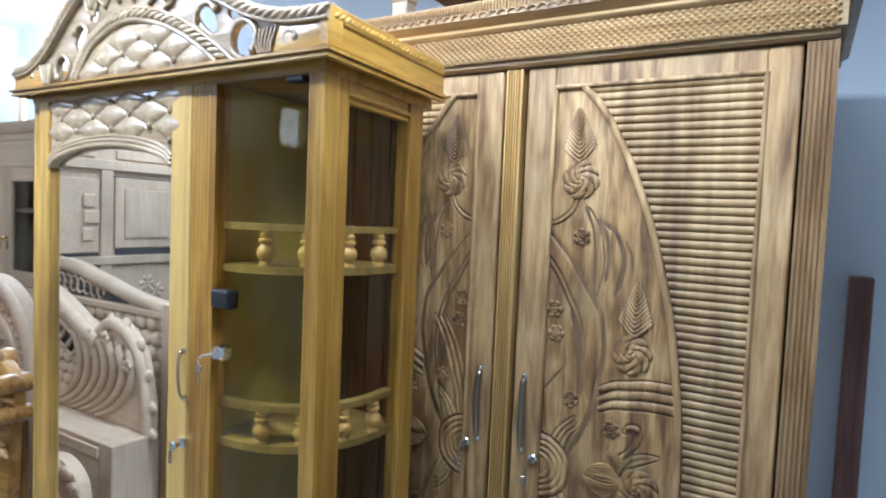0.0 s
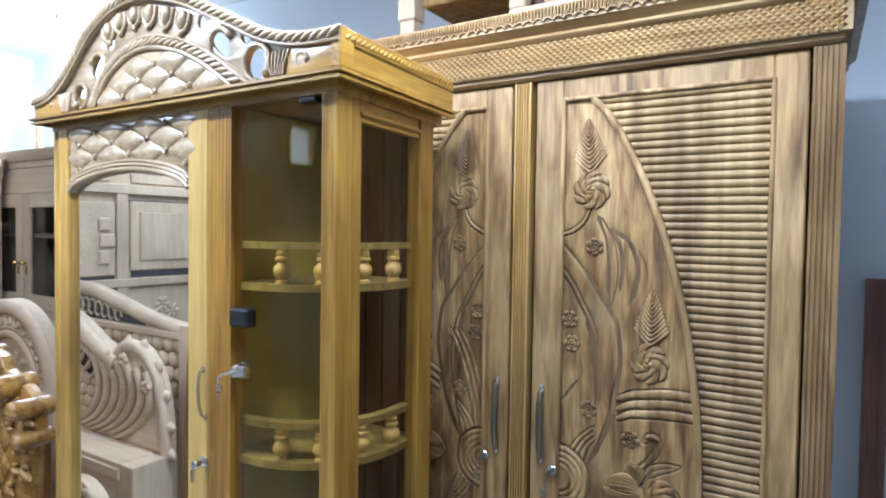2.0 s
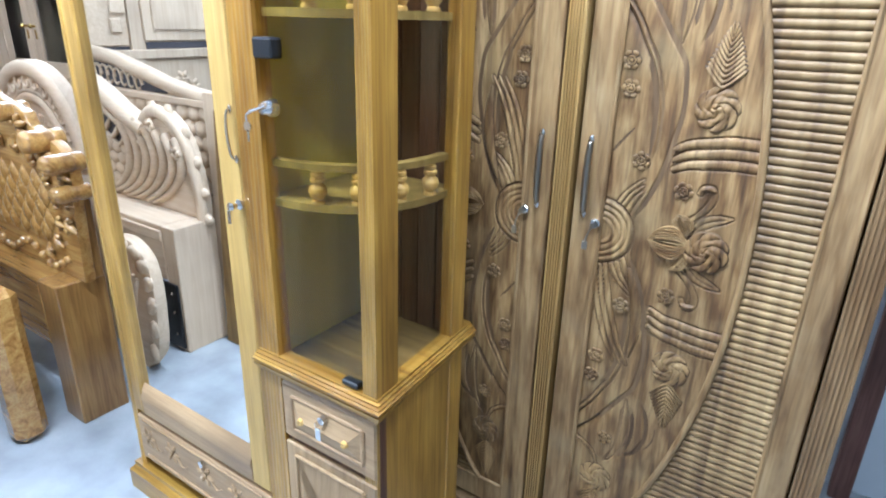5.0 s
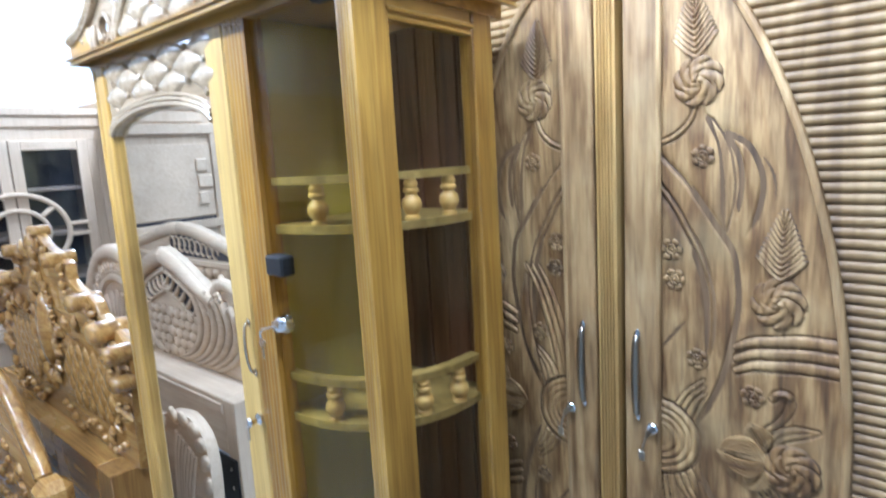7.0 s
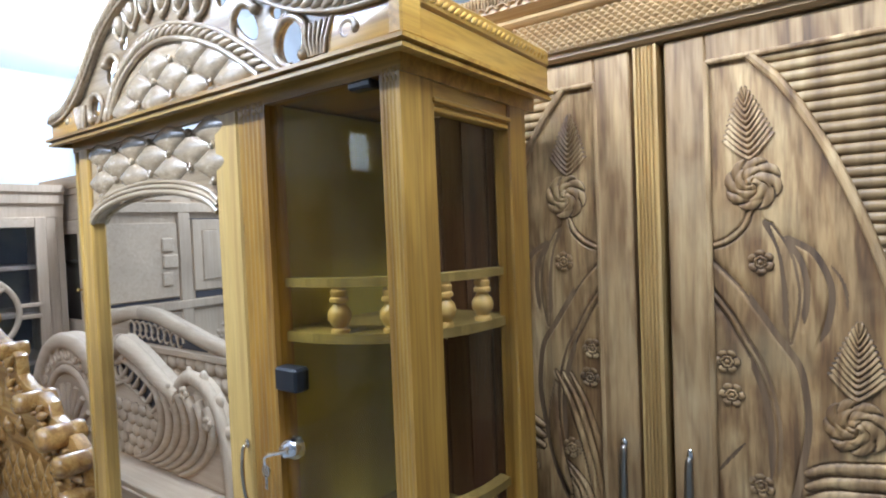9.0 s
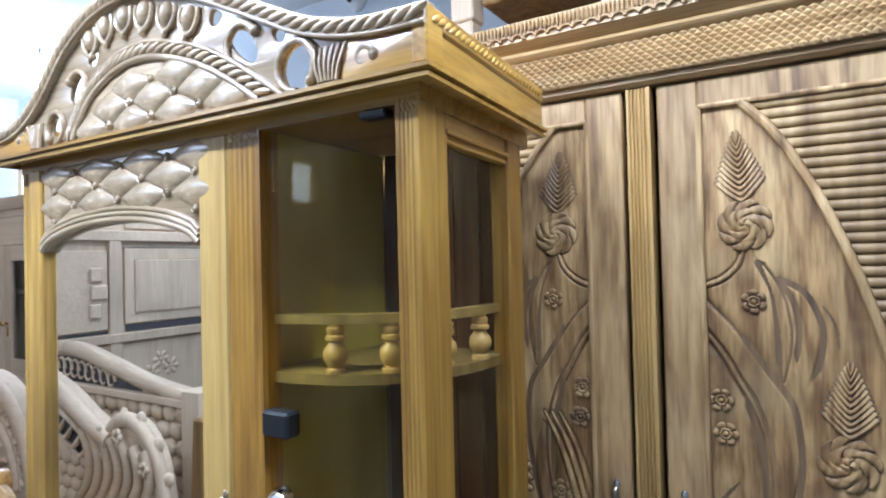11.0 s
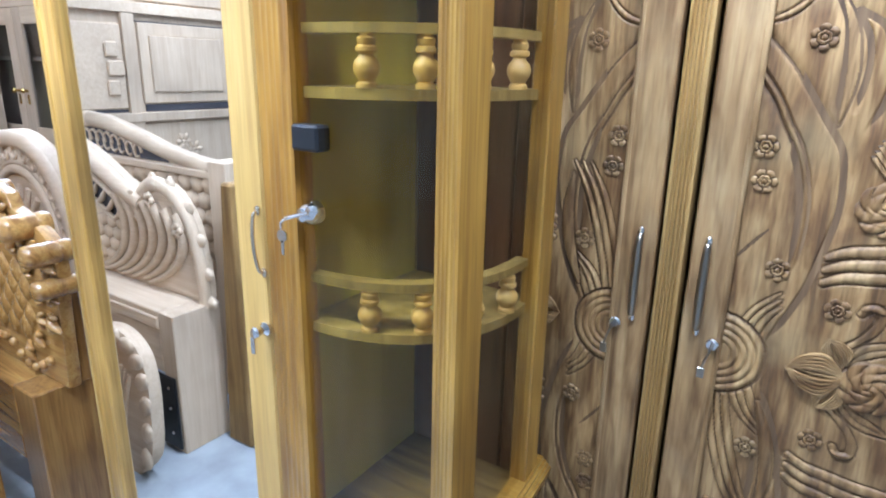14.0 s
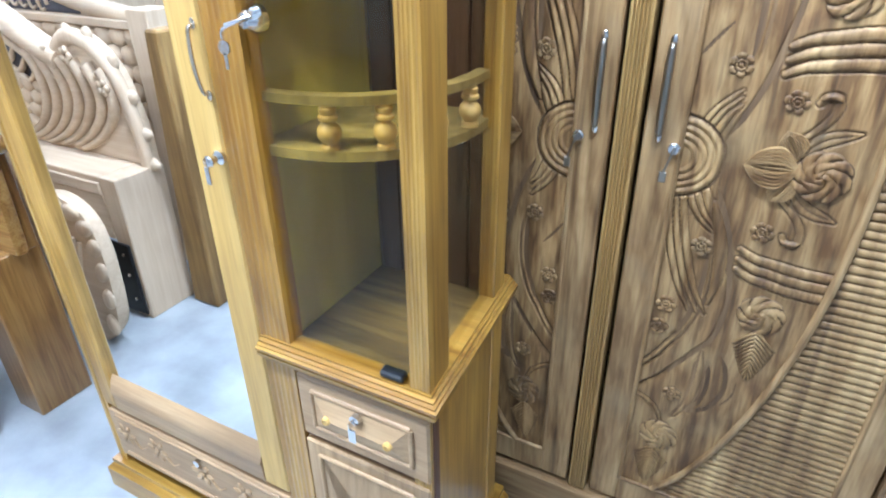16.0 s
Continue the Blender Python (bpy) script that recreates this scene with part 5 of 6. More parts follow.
for s in (1, -1):
    m = lambda x: x if s == 1 else -7.28 - x
    part("arch_rim", tube(bmesh.new(), [(m(v.x), FY + 0.01, v.y - 0.04) for v in edge], 0.048, 0.04, 10, 0.7), raw_h, fan, smooth=60)
    part("arch_bead", tube(bmesh.new(), [(m(v.x) - s * 0.02, FY + 0.008, v.y - 0.115) for v in edge], 0.014, 0.01, 8), raw_h, fan, smooth=60)
    gap = [v for v in edge if v.x < -3.3]
    # dark plate on the solid panel paints the shade of pierced openings
    part("pierced_gap", plate([[(m(v.x) - s * 0.03, v.y - 0.128) for v in gap] + [(m(v.x) - s * 0.05, v.y - 0.2) for v in gap[::-1]]], FY, FY + 0.0035, 0.0005), shade_fill, fan, "dark plate painted as shade of the pierced carving")
    for i, v in enumerate(gap[1::2]):
        part("pierced_leaf", tube(bmesh.new(), smooth_line([(m(v.x) - s * 0.075, FY + 0.006, v.y - 0.205), (m(v.x) - s * 0.02, FY + 0.012, v.y - 0.185), (m(v.x) + s * 0.015, FY + 0.008, v.y - 0.135)], 5), 0.006, 0.004, 8, mid=0.013), raw_v, fan, smooth=60)
    part("arch_bead", tube(bmesh.new(), [(m(v.x) - s * 0.05, FY + 0.008, v.y - 0.21) for v in gap], 0.012, 0.009, 8), raw_h, fan, smooth=60)
    for i in range(7):
        rx, rz, a1 = 0.365 + 0.068 * i, 0.25 + 0.012 * i, 0.52 - 0.04 * i
        pts = []
        for j in range(19):
            a = a1 - (a1 + 1.45) * j / 18
            x, z = -3.66 + rx * math.cos(a), 0.86 + rz * math.sin(a)
            if z > 0.612 and x < FX - 0.03:
                pts.append((m(x), FY + 0.006, z))
        part("fan_rib", tube(bmesh.new(), pts, 0.03, 0.011, 8, 0.9), raw_h, fan, smooth=60)
    for x, z in ((-3.2, 0.985), (-3.07, 0.99), (-2.9, 0.89)):
        fl = bmesh.new()
        for a in range(5):
            blob(fl, (m(x) + 0.02 * math.cos(a * 1.257), FY + 0.026, z + 0.02 * math.sin(a * 1.257)), (0.018, 0.009, 0.018), 0, 1)
        part("carved_flower", fl, raw_v, fan, smooth=60)
    part("edge_border", tube(bmesh.new(), [(m(v.x) - s * 0.02, FY - 0.004, v.y - 0.015) for v in lobe], 0.034, 0.03, 10, 0.7), raw_v, fan, smooth=60)
    for i, v in enumerate(lobe[5::6]):
        part("edge_lobe", blob(bmesh.new(), (m(v.x) - s * 0.005, FY - 0.01, v.y - 0.01), (0.03, 0.017, 0.05), 0.35 * i, 2), raw_v, fan, smooth=60)
    sc = bmesh.new()
    for r in range(5):
        for c in range(5):
            x, z = -3.63 + 0.072 * c + 0.036 * (r % 2), 0.64 + 0.052 * r
            if ((x + 3.66) / 0.32) ** 2 + ((z - 0.86) / 0.24) ** 2 < 1:
                blob(sc, (m(x), FY + 0.002, z), (0.039, 0.015, 0.032), 0, 2)
    tagged(part("quilted_field", sc, raw_v, fan), kind="stuff")

# second sanded headboard behind it
second = thing("headboard", (-3.9, 0.12, 0), "pale unpolished headboard with a swept top and scalloped field", "headboard", "stacked headboards")
sw = smooth_line([(-4.05, 1.27, 0), (-3.88, 1.255, 0), (-3.62, 1.2, 0), (-3.4, 1.15, 0), (-3.15, 1.115, 0), (-2.98, 1.105, 0)], 6)
rt = [(v.x, v.y) for v in sw]
part("panel", plate([[(-8.1 - x, z) for x, z in rt[::-1]] + rt[1:] + [(-2.98, 0.0), (-5.12, 0.0)]], 0.07, 0.12, 0.005), raw_h, second)
block("post", -3.05, -2.93, 0.05, 0.17, 0.0, 1.12, raw_v, second)
block("rail", -5.0, -3.052, 0.122, 0.15, 1.035, 1.07, raw_h, second)
part("swept_rim", tube(bmesh.new(), [(v.x, 0.12, v.y - 0.03) for v in sw], 0.042, 0.03, 10, 0.8), raw_h, second, smooth=60)
part("swept_rim", tube(bmesh.new(), [(-8.1 - v.x, 0.12, v.y - 0.03) for v in sw], 0.042, 0.03, 10, 0.8), raw_h, second, smooth=60)
top_line = [(-4.2 + 0.8 * i / 16) for i in range(17)]
rim_z = lambda x: float(np.interp(x, [v.x for v in sw], [v.y for v in sw])) if x > -4.05 else 1.27
# panel is uncut here; a dark plate colours in the shaded piercings
part("pierced_gap", plate([[(x, rim_z(x) - 0.065) for x in top_line] + [(-3.4, 1.075), (-4.2, 1.075)]], 0.1205, 0.124, 0.0005), shade_fill, second, "dark plate painted as shade of the pierced carving")
for i in range(9):
    x = -4.17 + 0.066 * i
    zc = 1.073 + 0.45 * (rim_z(x) - 0.065 - 1.073)
    rr = 0.022 + 0.22 * (rim_z(x) - 1.14)
    part("pierced_curl", tube(bmesh.new(), [(x + rr * (1 - 0.05 * j) * math.cos(0.5 * j), 0.127, zc + 1.3 * rr * (1 - 0.05 * j) * math.sin(0.5 * j)) for j in range(12)], 0.009, 0.006, 8), raw_v, second, smooth=60)
scal = bmesh.new()
for r in range(6):
    for c in range(12):
        blob(scal, (-3.1 - 0.09 * c - 0.045 * (r % 2), 0.124, 1.0 - 0.075 * r), (0.05, 0.022, 0.042), 0.2, 2)
tagged(part("scale_field", scal, raw_v, second), kind="stuff")

# low sanded footboard standing before them
foot = thing("footboard", (-3.3, 0.73, 0), "low pale carved footboard with a rounded scalloped end", "footboard", "stacked headboards")
foot.location.x += 0.02
fl = smooth_line([(-2.83, 0.0, 0), (-2.73, 0.12, 0), (-2.7, 0.3, 0), (-2.7, 0.45, 0), (-2.74, 0.55, 0), (-2.85, 0.6, 0), (-3.0, 0.58, 0), (-3.3, 0.5, 0), (-4.2, 0.48, 0)], 6)
part("panel", plate([[(v.x, v.y) for v in fl] + [(-4.2, 0.0)]], 0.7, 0.75, 0.005), raw_h, foot)
for i, v in enumerate(fl[6:46:4]):
    part("edge_lobe", blob(bmesh.new(), (v.x - 0.03, 0.752, v.y - 0.02), (0.032, 0.014, 0.048), 0.3 * i, 2), raw_v, foot, smooth=60)
for i in range(7):
    part("carved_spray", tube(bmesh.new(), smooth_line([(-2.9 - 0.02 * i, 0.755, 0.12), (-2.86 - 0.02 * i, 0.757, 0.28 + 0.02 * i), (-2.8 - 0.025 * i, 0.755, 0.44 + 0.012 * i)], 5), 0.012, 0.008, 8), raw_v, foot, smooth=60)

# polished brown bed end, seen directly
BY = 1.19
brown = thing("headboard", (-3.35, 1.24, 0), "glossy polished brown headboard with stepped crown, quilted carving and rolled edges", "headboard", "stacked headboards")
brown.location.x += 0.06
block("base", -4.5, -2.83, BY - 0.015, 1.345, 0.3, 0.565, polish_h, brown)
block("post", -2.829, -2.698, BY - 0.015, 1.35, 0.0, 0.565, polish_v, brown)
block("post", -4.5, -4.38, BY + 0.002, 1.34, 0.0, 0.299, polish_v, brown)
block("side_board", -2.75, -2.672, 1.27, 1.335, 0.566, 0.9, polish_v, brown)
# dark bracket that also stands for the shade beside the post
block("bracket", -2.845, -2.832, BY + 0.002, BY + 0.05, 0.02, 0.29, dark_metal, brown, label="dark iron bed bracket filling the shaded gap by the post")
# stepped crown falling from a peak to both ends, with rolled edges on its steps
HC, HP, FAR = -3.48, 1.255, 0.82
STEPS = [(0.0, 1.375), (0.05, 1.36), (0.11, 1.33), (0.2, 1.305), (0.3, 1.29), (0.36, 1.262), (0.365, 1.2), (0.44, 1.172), (0.56, 1.158), (0.62, 1.14), (0.645, 1.1), (0.72, 1.08), (0.8, 1.055), (0.855, 1.02), (0.865, 0.93), (0.84, 0.85), (0.82, 0.566)]
part("panel", plate([[(HC + dx, z) for dx, z in STEPS] + [(HC - FAR * dx, z) for dx, z in STEPS[:0:-1]]], HP + 0.004, HP + 0.045, 0.006), polish_h, brown)
cushion = bmesh.new()
cushion.from_mesh(pad_me)
cushion_me = _mesh("cushion_tuft", cushion, polish_h, 80)


def acanthus(x, z, turn, size):
    """A carved leaf: a ribbed tongue curling off the face."""
    lf = bmesh.new()
    for k, w in ((0.0, 1.0), (0.55, 0.72), (-0.55, 0.72)):
        c, d = math.cos(turn + k), math.sin(turn + k)
        tube(lf, smooth_line([(x, HP + 0.004, z), (x + 0.5 * size * c, HP - 0.009, z + 0.5 * size * d), (x + w * size * c, HP - 0.006, z + w * size * d)], 4), 0.006, 0.004, 7, mid=0.19 * size * w)
    return part("carved_leaf", lf, polish_h, brown, smooth=60)


for e in (1, -FAR):
    for dx, z, r, length in ((0.03, 1.372, 0.022, 0.07), (0.3, 1.278, 0.03, 0.12), (0.52, 1.135, 0.034, 0.12), (0.735, 1.06, 0.038, 0.13), (0.845, 1.0, 0.034, 0.13), (0.85, 0.9, 0.03, 0.12)):
        part("rolled_edge", lathe(bmesh.new(), (HC + e * dx, HP + 0.06, z), [(0.0, 0.0), (r * 0.92, 0.0), (r, 0.012), (r * 0.96, 0.03), (r * 0.88, 0.036), (r, 0.044), (r, length - 0.02), (r * 0.9, length - 0.006), (r * 0.6, length), (0.0, length - 0.004)], 20, "y"), polish_h, brown, smooth=50)
    for j in range(5):
        for i in range(6):
            dx, z = 0.2 + 0.082 * (i + 0.5 * (j % 2)), 0.72 + 0.046 * j
            if ((dx - 0.42) / 0.25) ** 2 + ((z - 0.81) / 0.15) ** 2 < 1:
                placed("cushion_tuft", cushion_me, brown, Matrix.Translation((HC + e * dx, HP + 0.002, z)) @ Matrix.Diagonal((0.044, 0.022, 0.05, 1)))
    for i, (dx, z) in enumerate(STEPS[2:-1]):
        acanthus(HC + e * max(0.03, dx - 0.06), z - 0.05, math.pi / 2 - e * (0.5 + 0.12 * i), 0.085 if i % 2 else 0.07)
    for i in range(11):
        a = -0.9 + 3.6 * i / 10
        acanthus(HC + e * (0.42 + 0.3 * math.cos(a)), 0.815 + 0.185 * math.sin(a), a if e > 0 else math.pi - a, 0.07)
    for i in range(9):
        a = -1.3 + 2.6 * i / 8
        acanthus(HC + e * 0.11 * math.cos(a), 0.95 + 0.19 * math.sin(a), a if e > 0 else math.pi - a, 0.075)
    for i in range(14):
        part("carved_bead", blob(bmesh.new(), (HC + e * (0.12 + 0.048 * i), HP - 0.004, 0.62 + 0.03 * math.cos(0.9 * i)), (0.016, 0.014, 0.016), 0, 2), polish_h, brown, smooth=60)
part("boss", blob(bmesh.new(), (HC, HP, 0.95), (0.085, 0.032, 0.165), 0, 3), polish_h, brown, smooth=60)
for i in range(4):
    acanthus(HC, 1.14 + 0.05 * i, math.pi / 2, 0.085)
# a second brown end in front of it, low
low = thing("footboard", (-3.4, 0.98, 0), "low polished brown footboard with carved front", "footboard", "stacked headboards")
low.location.x += 0.11
crown = smooth_line([(-2.899, 0.6, 0), (-2.95, 0.66, 0), (-3.02, 0.7, 0), (-3.15, 0.8, 0), (-3.32, 0.86, 0), (-3.5, 0.88, 0), (-3.68, 0.86, 0), (-3.85, 0.8, 0), (-3.98, 0.7, 0), (-4.1, 0.6, 0)], 5)
part("panel", plate([[(v.x, v.y) for v in crown] + [(-4.1, 0.15), (-2.899, 0.15)]], 1.0, 1.05, 0.006), polish_h, low)
part("crown_rim", tube(bmesh.new(), [(v.x, 1.02, v.y - 0.012) for v in crown], 0.028, seg=10), polish_h, low, smooth=60)
block("post", -2.898, -2.78, 0.97, 1.08, 0.0, 0.6, polish_h, low, r=0.03)
lc = bmesh.new()
for _ in range(90):
    blob(lc, (-2.95 - 1.05 * rnd.random(), 0.998, 0.25 + 0.36 * rnd.random()), (rnd.uniform(0.02, 0.04), 0.014, rnd.uniform(0.01, 0.018)), rnd.uniform(0, 3.14), 1)
tagged(part("gilt_carving", lc, polish_h, low, smooth=60), kind="stuff")

# round-topped sanded headboard behind the brown one
ring = thing("headboard", (-3.68, 1.6, 0), "pale unpolished round-topped headboard with pierced carving", "headboard", "stacked headboards")
RC, RZ, RR = -3.55, 0.835, 0.42
arc = lambda r, n=30: [(RC + r * math.cos(math.pi * i / n), RZ + r * math.sin(math.pi * i / n)) for i in range(n + 1)]
part("panel", plate([arc(RR) + [(RC - RR, 0.0), (RC + RR, 0.0)]], 1.6, 1.66, 0.006), raw_h, ring)
for r, t in ((0.385, 0.036), (0.26, 0.02), (0.29, 0.008)):
    part("round_rim", tube(bmesh.new(), [(x, 1.598, z) for x, z in arc(r)], t, seg=10, flat=0.7), raw_h, ring, smooth=60)
for i in range(13):
    a = math.pi * (i + 0.5) / 13
    cx, cz = RC + 0.325 * math.cos(a), RZ + 0.325 * math.sin(a)
    part("carved_curl", tube(bmesh.new(), [(cx + (0.032 - 0.002 * j) * math.cos(a + 0.55 * j), 1.596, cz + (0.032 - 0.002 * j) * math.sin(a + 0.55 * j)) for j in range(11)], 0.0095, 0.006, 8), raw_v, ring, smooth=60)
for i in range(9):
    a = math.pi * (i + 0.5) / 9
    part("fan_blade", tube(bmesh.new(), smooth_line([(RC, 1.599, RZ - 0.05), (RC + 0.12 * math.cos(a), 1.59, RZ + 0.1 * math.sin(a)), (RC + 0.22 * math.cos(a), 1.598, RZ + 0.2 * math.sin(a))], 4), 0.01, 0.014, 8), raw_v, ring, smooth=60)

board = thing("leaning_board", (-2.67, 0.35, 0), "rough brown board standing on the floor by the beds", "board")
b = bmesh.new()
box(b, -2.742, -2.6, 0.3, 0.395, 0, 1.1, r=0.008)
for v in b.verts:
    if v.co.z > 0.5 and v.co.x < -2.7:
        v.co.x += 0.075
part("board", b, bark_v, board)

# ---- cabinets along the west wall ----
AX = -4.62


def glazed_door(parent, u0, u1, z0, z1, at, facing, stile=0.05):
    """A framed glass door; at: the plane; facing 'x' or '-y'."""
    def bx(a0, a1, d0, d1, c0, c1, r=0.003):
        return boxed(at + d0, at + d1, a0, a1, c0, c1, r=r) if facing == "x" else boxed(a0, a1, at - d1, at - d0, c0, c1, r=r)
    d = part("door", bx(u0, u0 + stile, 0.0, 0.025, z0, z1), raw_v, parent, "pale glazed door")
    part("stile", bx(u1 - stile, u1, 0.0, 0.025, z0, z1), raw_v, d)
    part("rail", bx(u0 + stile, u1 - stile, 0.0, 0.023, z1 - stile, z1), raw_h, d)
    part("rail", bx(u0 + stile, u1 - stile, 0.0, 0.023, z0, z0 + stile), raw_h, d)
    g = part("pane", bx(u0 + stile, u1 - stile, 0.008, 0.012, z0 + stile, z1 - stile, 0), far_glass, d, smooth=None)
    g.visible_shadow = False
    return d


cab = thing("glazed_cabinet", (-4.88, 1.2, 0), "tall pale cabinet with glazed doors and round lattice bars", "cabinet")
block("side", -5.12, AX, 1.97, 2.01, 0, 1.95, raw_v, cab)
block("side", -5.12, AX, 0.46, 0.5, 0, 1.95, raw_v, cab)
# back in near-black: the shade inside the case put into its colour
block("back", -5.12, -5.1, 0.5, 1.97, 0, 1.95, shade_fill, cab)
block("face_post", AX - 0.03, AX, 1.915, 1.97, 0.74, 1.95, raw_v, cab)
block("top_board", -5.12, AX + 0.02, 0.46, 2.01, 1.95, 1.975, raw_h, cab)
part("cornice", molding(bmesh.new(), [(AX, 0.46), (AX, 2.01)], [(-0.03, 1.8), (0.004, 1.8), (0.008, 1.87), (0.022, 1.88), (0.026, 1.93), (0.04, 1.945), (0.045, 1.985), (-0.03, 1.985)]), raw_v, cab)
block("lower_front", AX - 0.02, AX + 0.012, 0.5, 1.97, 0.0, 0.67, raw_v, cab)
block("lower_ledge", AX - 0.02, AX + 0.05, 0.47, 2.0, 0.67, 0.73, raw_h, cab)
for z in (0.95, 1.23, 1.5):
    block("shelf", -5.1, AX - 0.03, 0.5, 1.97, z, z + 0.025, raw_h, cab)
for u0, u1 in ((1.503, 1.91), (1.09, 1.497), (0.6, 1.084)):
    glazed_door(cab, u0, u1, 0.735, 1.8, AX, "x", 0.058)
for r, t in ((0.262, 0.016), (0.155, 0.014)):
    part("lattice_ring", tube(bmesh.new(), [(AX + 0.035, 1.485 + r * math.cos(a), 1.27 + 0.86 * r * math.sin(a)) for a in (2 * math.pi * i / 36 for i in range(37))], t, seg=8, normal=(1, 0, 0)), raw_v, cab, smooth=60)
for a in (0.7, 2.44, 3.84, 5.58):
    part("lattice_spoke", tube(bmesh.new(), [(AX + 0.035, 1.485 + r * math.cos(a), 1.27 + 0.86 * r * math.sin(a)) for r in (0.15, 0.2, 0.262)], 0.014, seg=8, normal=(1, 0, 0)), raw_v, cab)
for y0, y1 in ((1.745, 1.86), (1.14, 1.23)):
    for z in (1.225, 1.29):
        block("lattice_bar", AX + 0.024, AX + 0.044, y0, y1, z, z + 0.024, raw_h, cab)

cab2 = thing("glazed_cabinet", (-4.42, 2.27, 0), "pale corner cabinet with two glazed doors and brass knobs", "cabinet")
CY = 2.06
block("side", -3.97, -3.94, CY, 2.48, 0, 1.93, raw_v, cab2)
block("side", -4.93, -4.9, CY, 2.48, 0, 1.93, raw_v, cab2)
# this back too carries the inner shade as its colour
block("back", -4.9, -3.97, 2.46, 2.48, 0, 1.93, shade_fill, cab2)
block("top_board", -4.95, -3.92, CY - 0.02, 2.48, 1.93, 1.97, raw_h, cab2)
block("frieze", -4.93, -3.94, CY - 0.015, CY, 1.78, 1.93, raw_h, cab2)
part("crown", molding(bmesh.new(), [(-4.95, CY - 0.02), (-3.92, CY - 0.02)], [(-0.03, 1.97), (0.012, 1.97), (0.03, 1.995), (0.035, 2.03), (-0.03, 2.03)]), raw_h, cab2)
block("lower_front", -4.9, -3.97, CY - 0.01, CY + 0.015, 0, 1.1, raw_h, cab2)
block("shelf", -4.9, -3.97, CY + 0.03, 2.46, 1.52, 1.542, raw_h, cab2)
glazed_door(cab2, -4.897, -4.427, 1.105, 1.777, CY, "-y", 0.08)
glazed_door(cab2, -4.42, -3.972, 1.105, 1.777, CY, "-y", 0.08)
for x in (-4.47, -4.375):
    part("knob", lathe(bmesh.new(), (x, CY - 0.026, 1.37), [(0.0, 0.0), (0.008, 0.0), (0.006, 0.012), (0.014, 0.022), (0.01, 0.032), (0.0, 0.034)], 14, "y"), brass, cab2, "brass knob")
    part("escutcheon", boxed(x - 0.01, x + 0.01, CY - 0.028, CY - 0.0255, 1.3, 1.35, r=0.001), brass, cab2, "small brass key plate")
strip = thing("wooden_strip", (-4.6, 2.2, 2.02), "pale wooden strip standing on the corner cabinet", "strip")
block("strip", -4.63, -4.58, 2.2, 2.23, 1.971, 2.45, raw_v, strip)

# panelled cabinet, seen in the mirror only
PX = -4.75
pan = thing("panelled_cabinet", (-5.0, -0.6, 0), "pale unpolished panelled cabinet with inlaid squares and carved flowers", "cabinet")
block("carcass", -5.2, PX - 0.02, -1.95, 0.3, 0, 2.1, raw_v, pan)
part("cornice", molding(bmesh.new(), [(PX - 0.02, -1.95), (PX - 0.02, 0.3)], [(-0.02, 2.0), (0.012, 2.0), (0.02, 2.04), (0.04, 2.07), (0.045, 2.13), (-0.02, 2.13)]), raw_v, pan)
block("rail", PX - 0.02, PX + 0.014, -1.95, 0.3, 1.83, 1.9, raw_h, pan)
for y0, y1 in ((-0.585, -0.5), (-1.4, -1.32), (0.22, 0.3)):
    block("stile", PX - 0.02, PX + 0.012, y0, y1, 0.1, 1.83, raw_v, pan)
for y0, y1 in ((-1.32, -0.59), (-0.498, 0.218)):
    block("upper_panel", PX - 0.02, PX - 0.006, y0 + 0.03, y1 - 0.03, 1.915, 1.985, raw_v, pan, r=0.004)
block("rail", PX - 0.02, PX + 0.02, -1.95, 0.3, 1.145, 1.205, raw_v, pan)
# dark strips on the uncut carcass paint the shade of its slots
block("dark_slot", PX - 0.021, PX - 0.012, -1.318, -0.62, 1.21, 1.255, shade_fill, pan, r=0, label="dark strip painted as shade under the panel")
block("dark_slot", PX - 0.021, PX - 0.012, -0.495, 0.218, 1.21, 1.228, shade_fill, pan, r=0)
panel = block("panel", PX - 0.02, PX - 0.004, -1.315, -0.61, 1.262, 1.78, raw_v, pan, r=0.006)
block("raised_panel", PX - 0.004, PX + 0.006, -1.24, -0.68, 1.335, 1.705, raw_v, panel, r=0.008)
# thin dark strip paints the shade line above the panel
for z0, z1 in ((1.782, 1.788),):
    block("panel_shadow_gap", PX - 0.02, PX - 0.01, -1.315, -0.59, z0, z1, shade_fill, panel, r=0)
block("panel", PX - 0.02, PX - 0.004, -0.495, 0.215, 1.235, 1.76, raw_h, pan, r=0.004)
for y, z, w in ((-0.415, 1.605, 0.042), (-0.435, 1.488, 0.055), (-0.41, 1.365, 0.04)):
    block("inlaid_square", PX - 0.004, PX + 0.012, y - w, y + w, z - 0.048, z + 0.048, raw_h, pan, r=0.008)
block("lower_panel", PX - 0.02, PX - 0.004, -1.32, 0.21, 0.2, 1.13, raw_v, pan)
for cy, cz in ((-0.87, 0.99), (-0.95, 0.93), (-0.8, 0.9)):
    cf = bmesh.new()
    for a in range(6):
        blob(cf, (PX - 0.003, cy + 0.04 * math.cos(a * 1.05), cz + 0.04 * math.sin(a * 1.05)), (0.012, 0.028, 0.018), a * 1.05, 2, "X")
    blob(cf, (PX - 0.001, cy, cz), (0.012, 0.016, 0.016), 0, 2)
    part("flower_carving", cf, raw_v, pan, smooth=60)

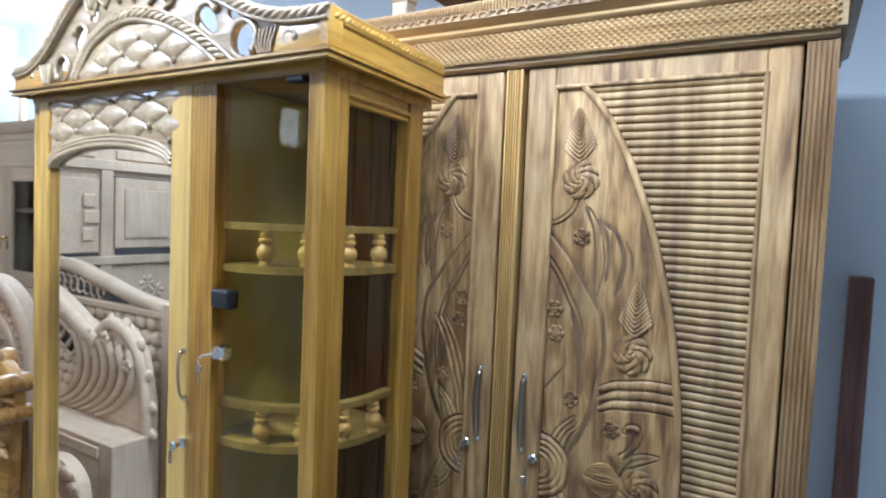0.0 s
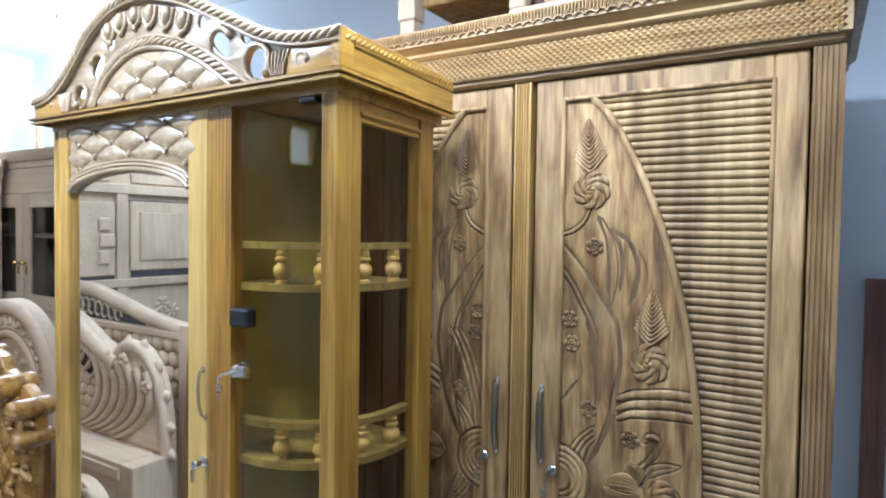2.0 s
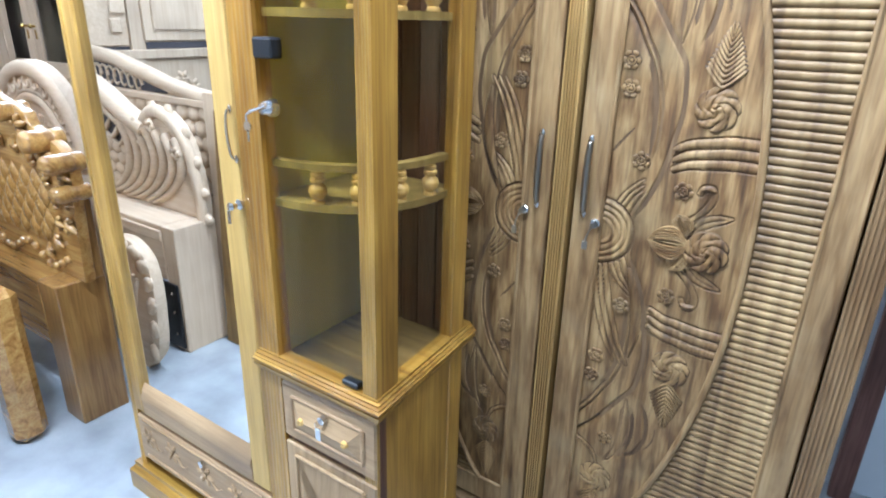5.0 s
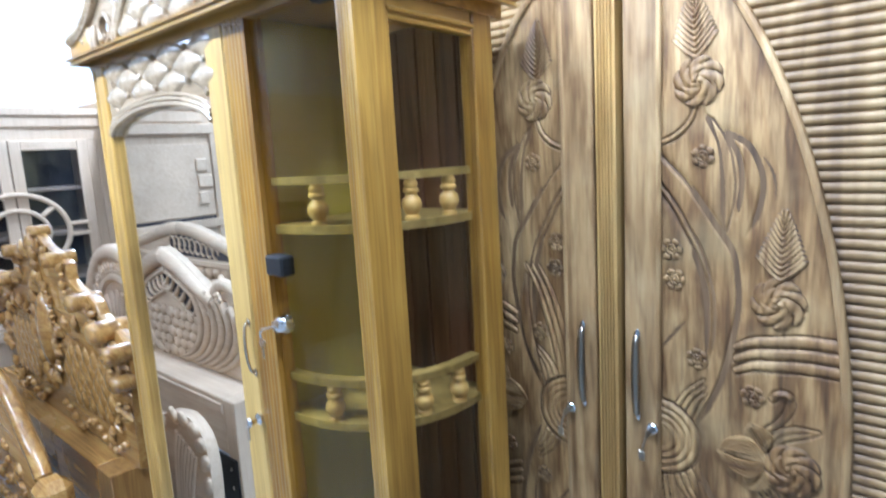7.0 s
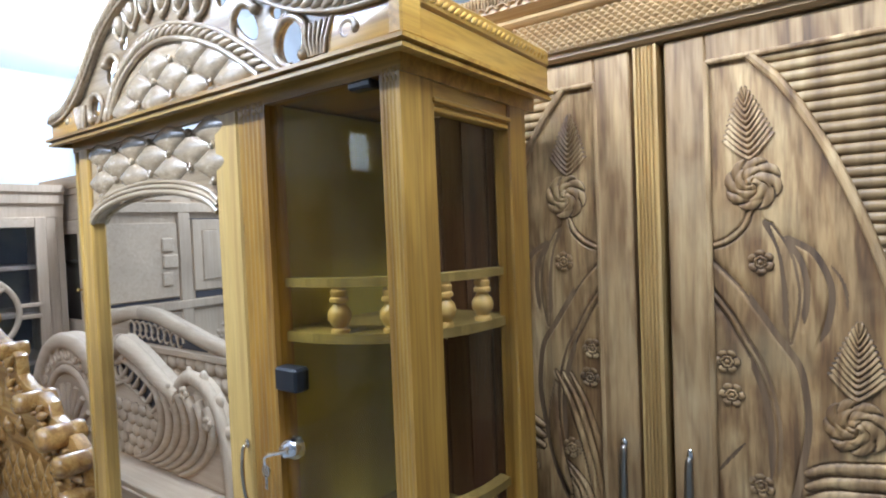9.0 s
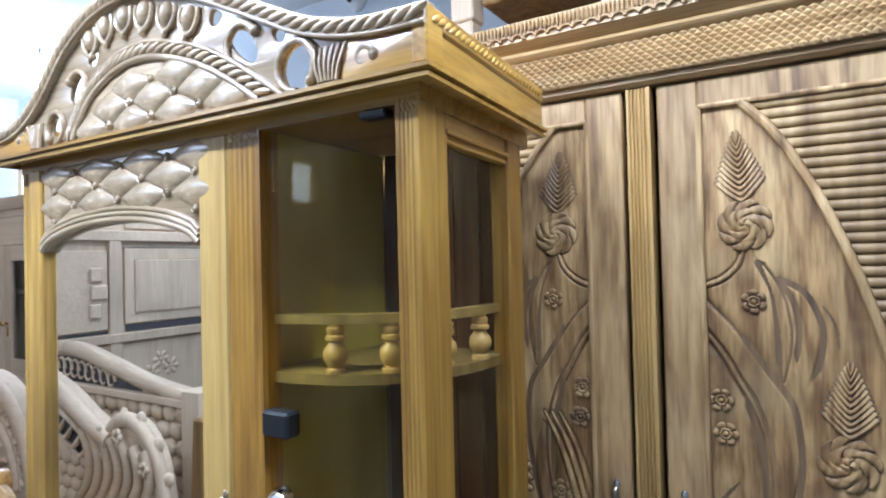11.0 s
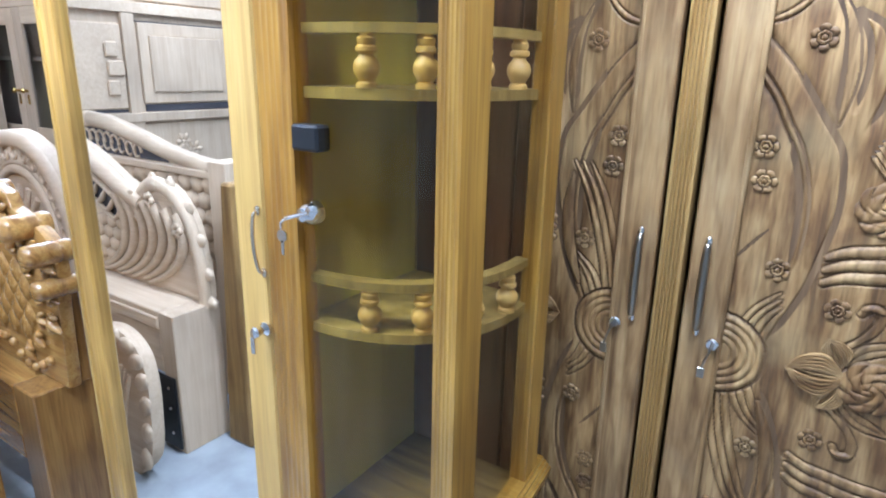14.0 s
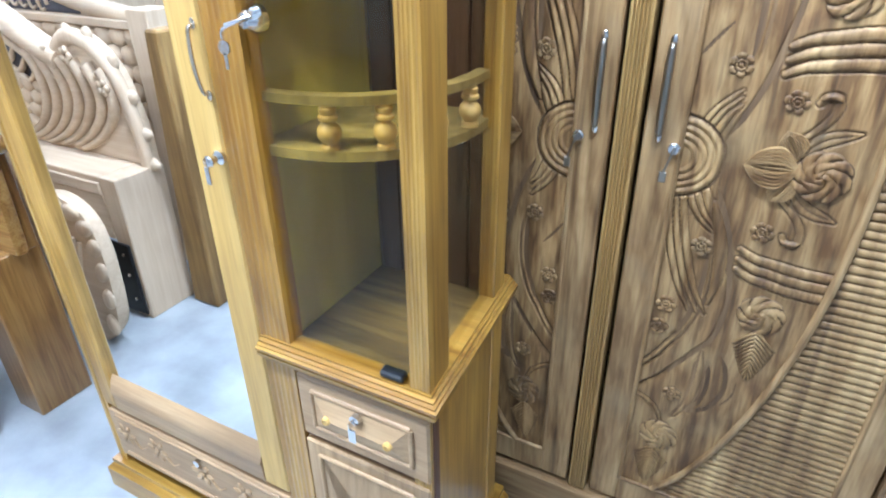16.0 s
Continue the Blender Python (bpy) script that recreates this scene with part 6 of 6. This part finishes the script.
# ---- things on and beside the wardrobe ----
plank = thing("plank", (-0.25, 2.44, 0), "reddish brown plank standing against the blue wall", "plank")
block("board", -0.282, -0.222, 2.42, 2.48, 0, 1.476, red_v, plank)
stool = thing("side_table", (-1.12, 1.85, 2.094), "small unpolished wooden table standing on top of the wardrobe", "table")
for x, y in ((-1.39, 1.7), (-1.39, 2.08), (-0.86, 1.7), (-0.86, 2.08)):
    lg = bmesh.new()
    for z0, z1, w in ((2.094, 2.18, 0.024), (2.18, 2.4, 0.028), (2.4, 2.6, 0.03)):
        box(lg, x - w, x + w, y - w, y + w, z0, z1, r=0.004)
    part("leg", lg, raw_v, stool)
block("drawer_box", -1.355, -1.09, 1.7, 2.06, 2.215, 2.4, bark_v, stool, label="dark drawer box between the legs")
block("rail", -1.085, -0.89, 1.69, 1.72, 2.11, 2.16, raw_h, stool)
block("divider", -1.085, -1.04, 1.69, 1.73, 2.16, 2.6, raw_v, stool)
block("divider", -0.99, -0.945, 1.69, 1.73, 2.16, 2.6, raw_v, stool)
block("inner_panel", -1.04, -0.99, 1.74, 1.76, 2.16, 2.6, dark_v, stool)
block("tabletop", -1.44, -0.81, 1.65, 2.13, 2.6, 2.63, raw_h, stool)
fitting = thing("wall_fitting", (-2.35, 2.49, 2.755), "round white electrical fitting on the wall", "fitting")
fb = lathe(bmesh.new(), (-2.35, 2.499, 2.755), [(0.0, 0.0), (0.05, 0.0), (0.048, 0.012), (0.03, 0.022), (0.0, 0.024)], 20, "y")
part("cover", fb, ceiling_paint, fitting)
part("socket", lathe(bmesh.new(), (-2.375, 2.49, 2.757), [(0.0, 0.0), (0.014, 0.0), (0.012, 0.02), (0.0, 0.022)], 12, "y"), black, fitting, "dark bulb socket")
bulb = thing("bulb", (-4.15, 2.1, 2.61), "lit white bulb hanging on a short cord from the ceiling", "lamp")
part("glass", blob(bmesh.new(), (-4.15, 2.1, 2.62), (0.045, 0.045, 0.05), 0, 3), bulb_glow, bulb, smooth=60)
part("cap", lathe(bmesh.new(), (-4.15, 2.1, 2.66), [(0.0, 0.0), (0.025, 0.0), (0.02, 0.06), (0.0, 0.06)], 12), ceiling_paint, bulb)
part("cord", tube(bmesh.new(), [(-4.15, 2.1, 2.71), (-4.148, 2.1, 2.76), (-4.15, 2.1, 2.8)], 0.004, seg=6, normal=(1, 0, 0)), black, bulb)
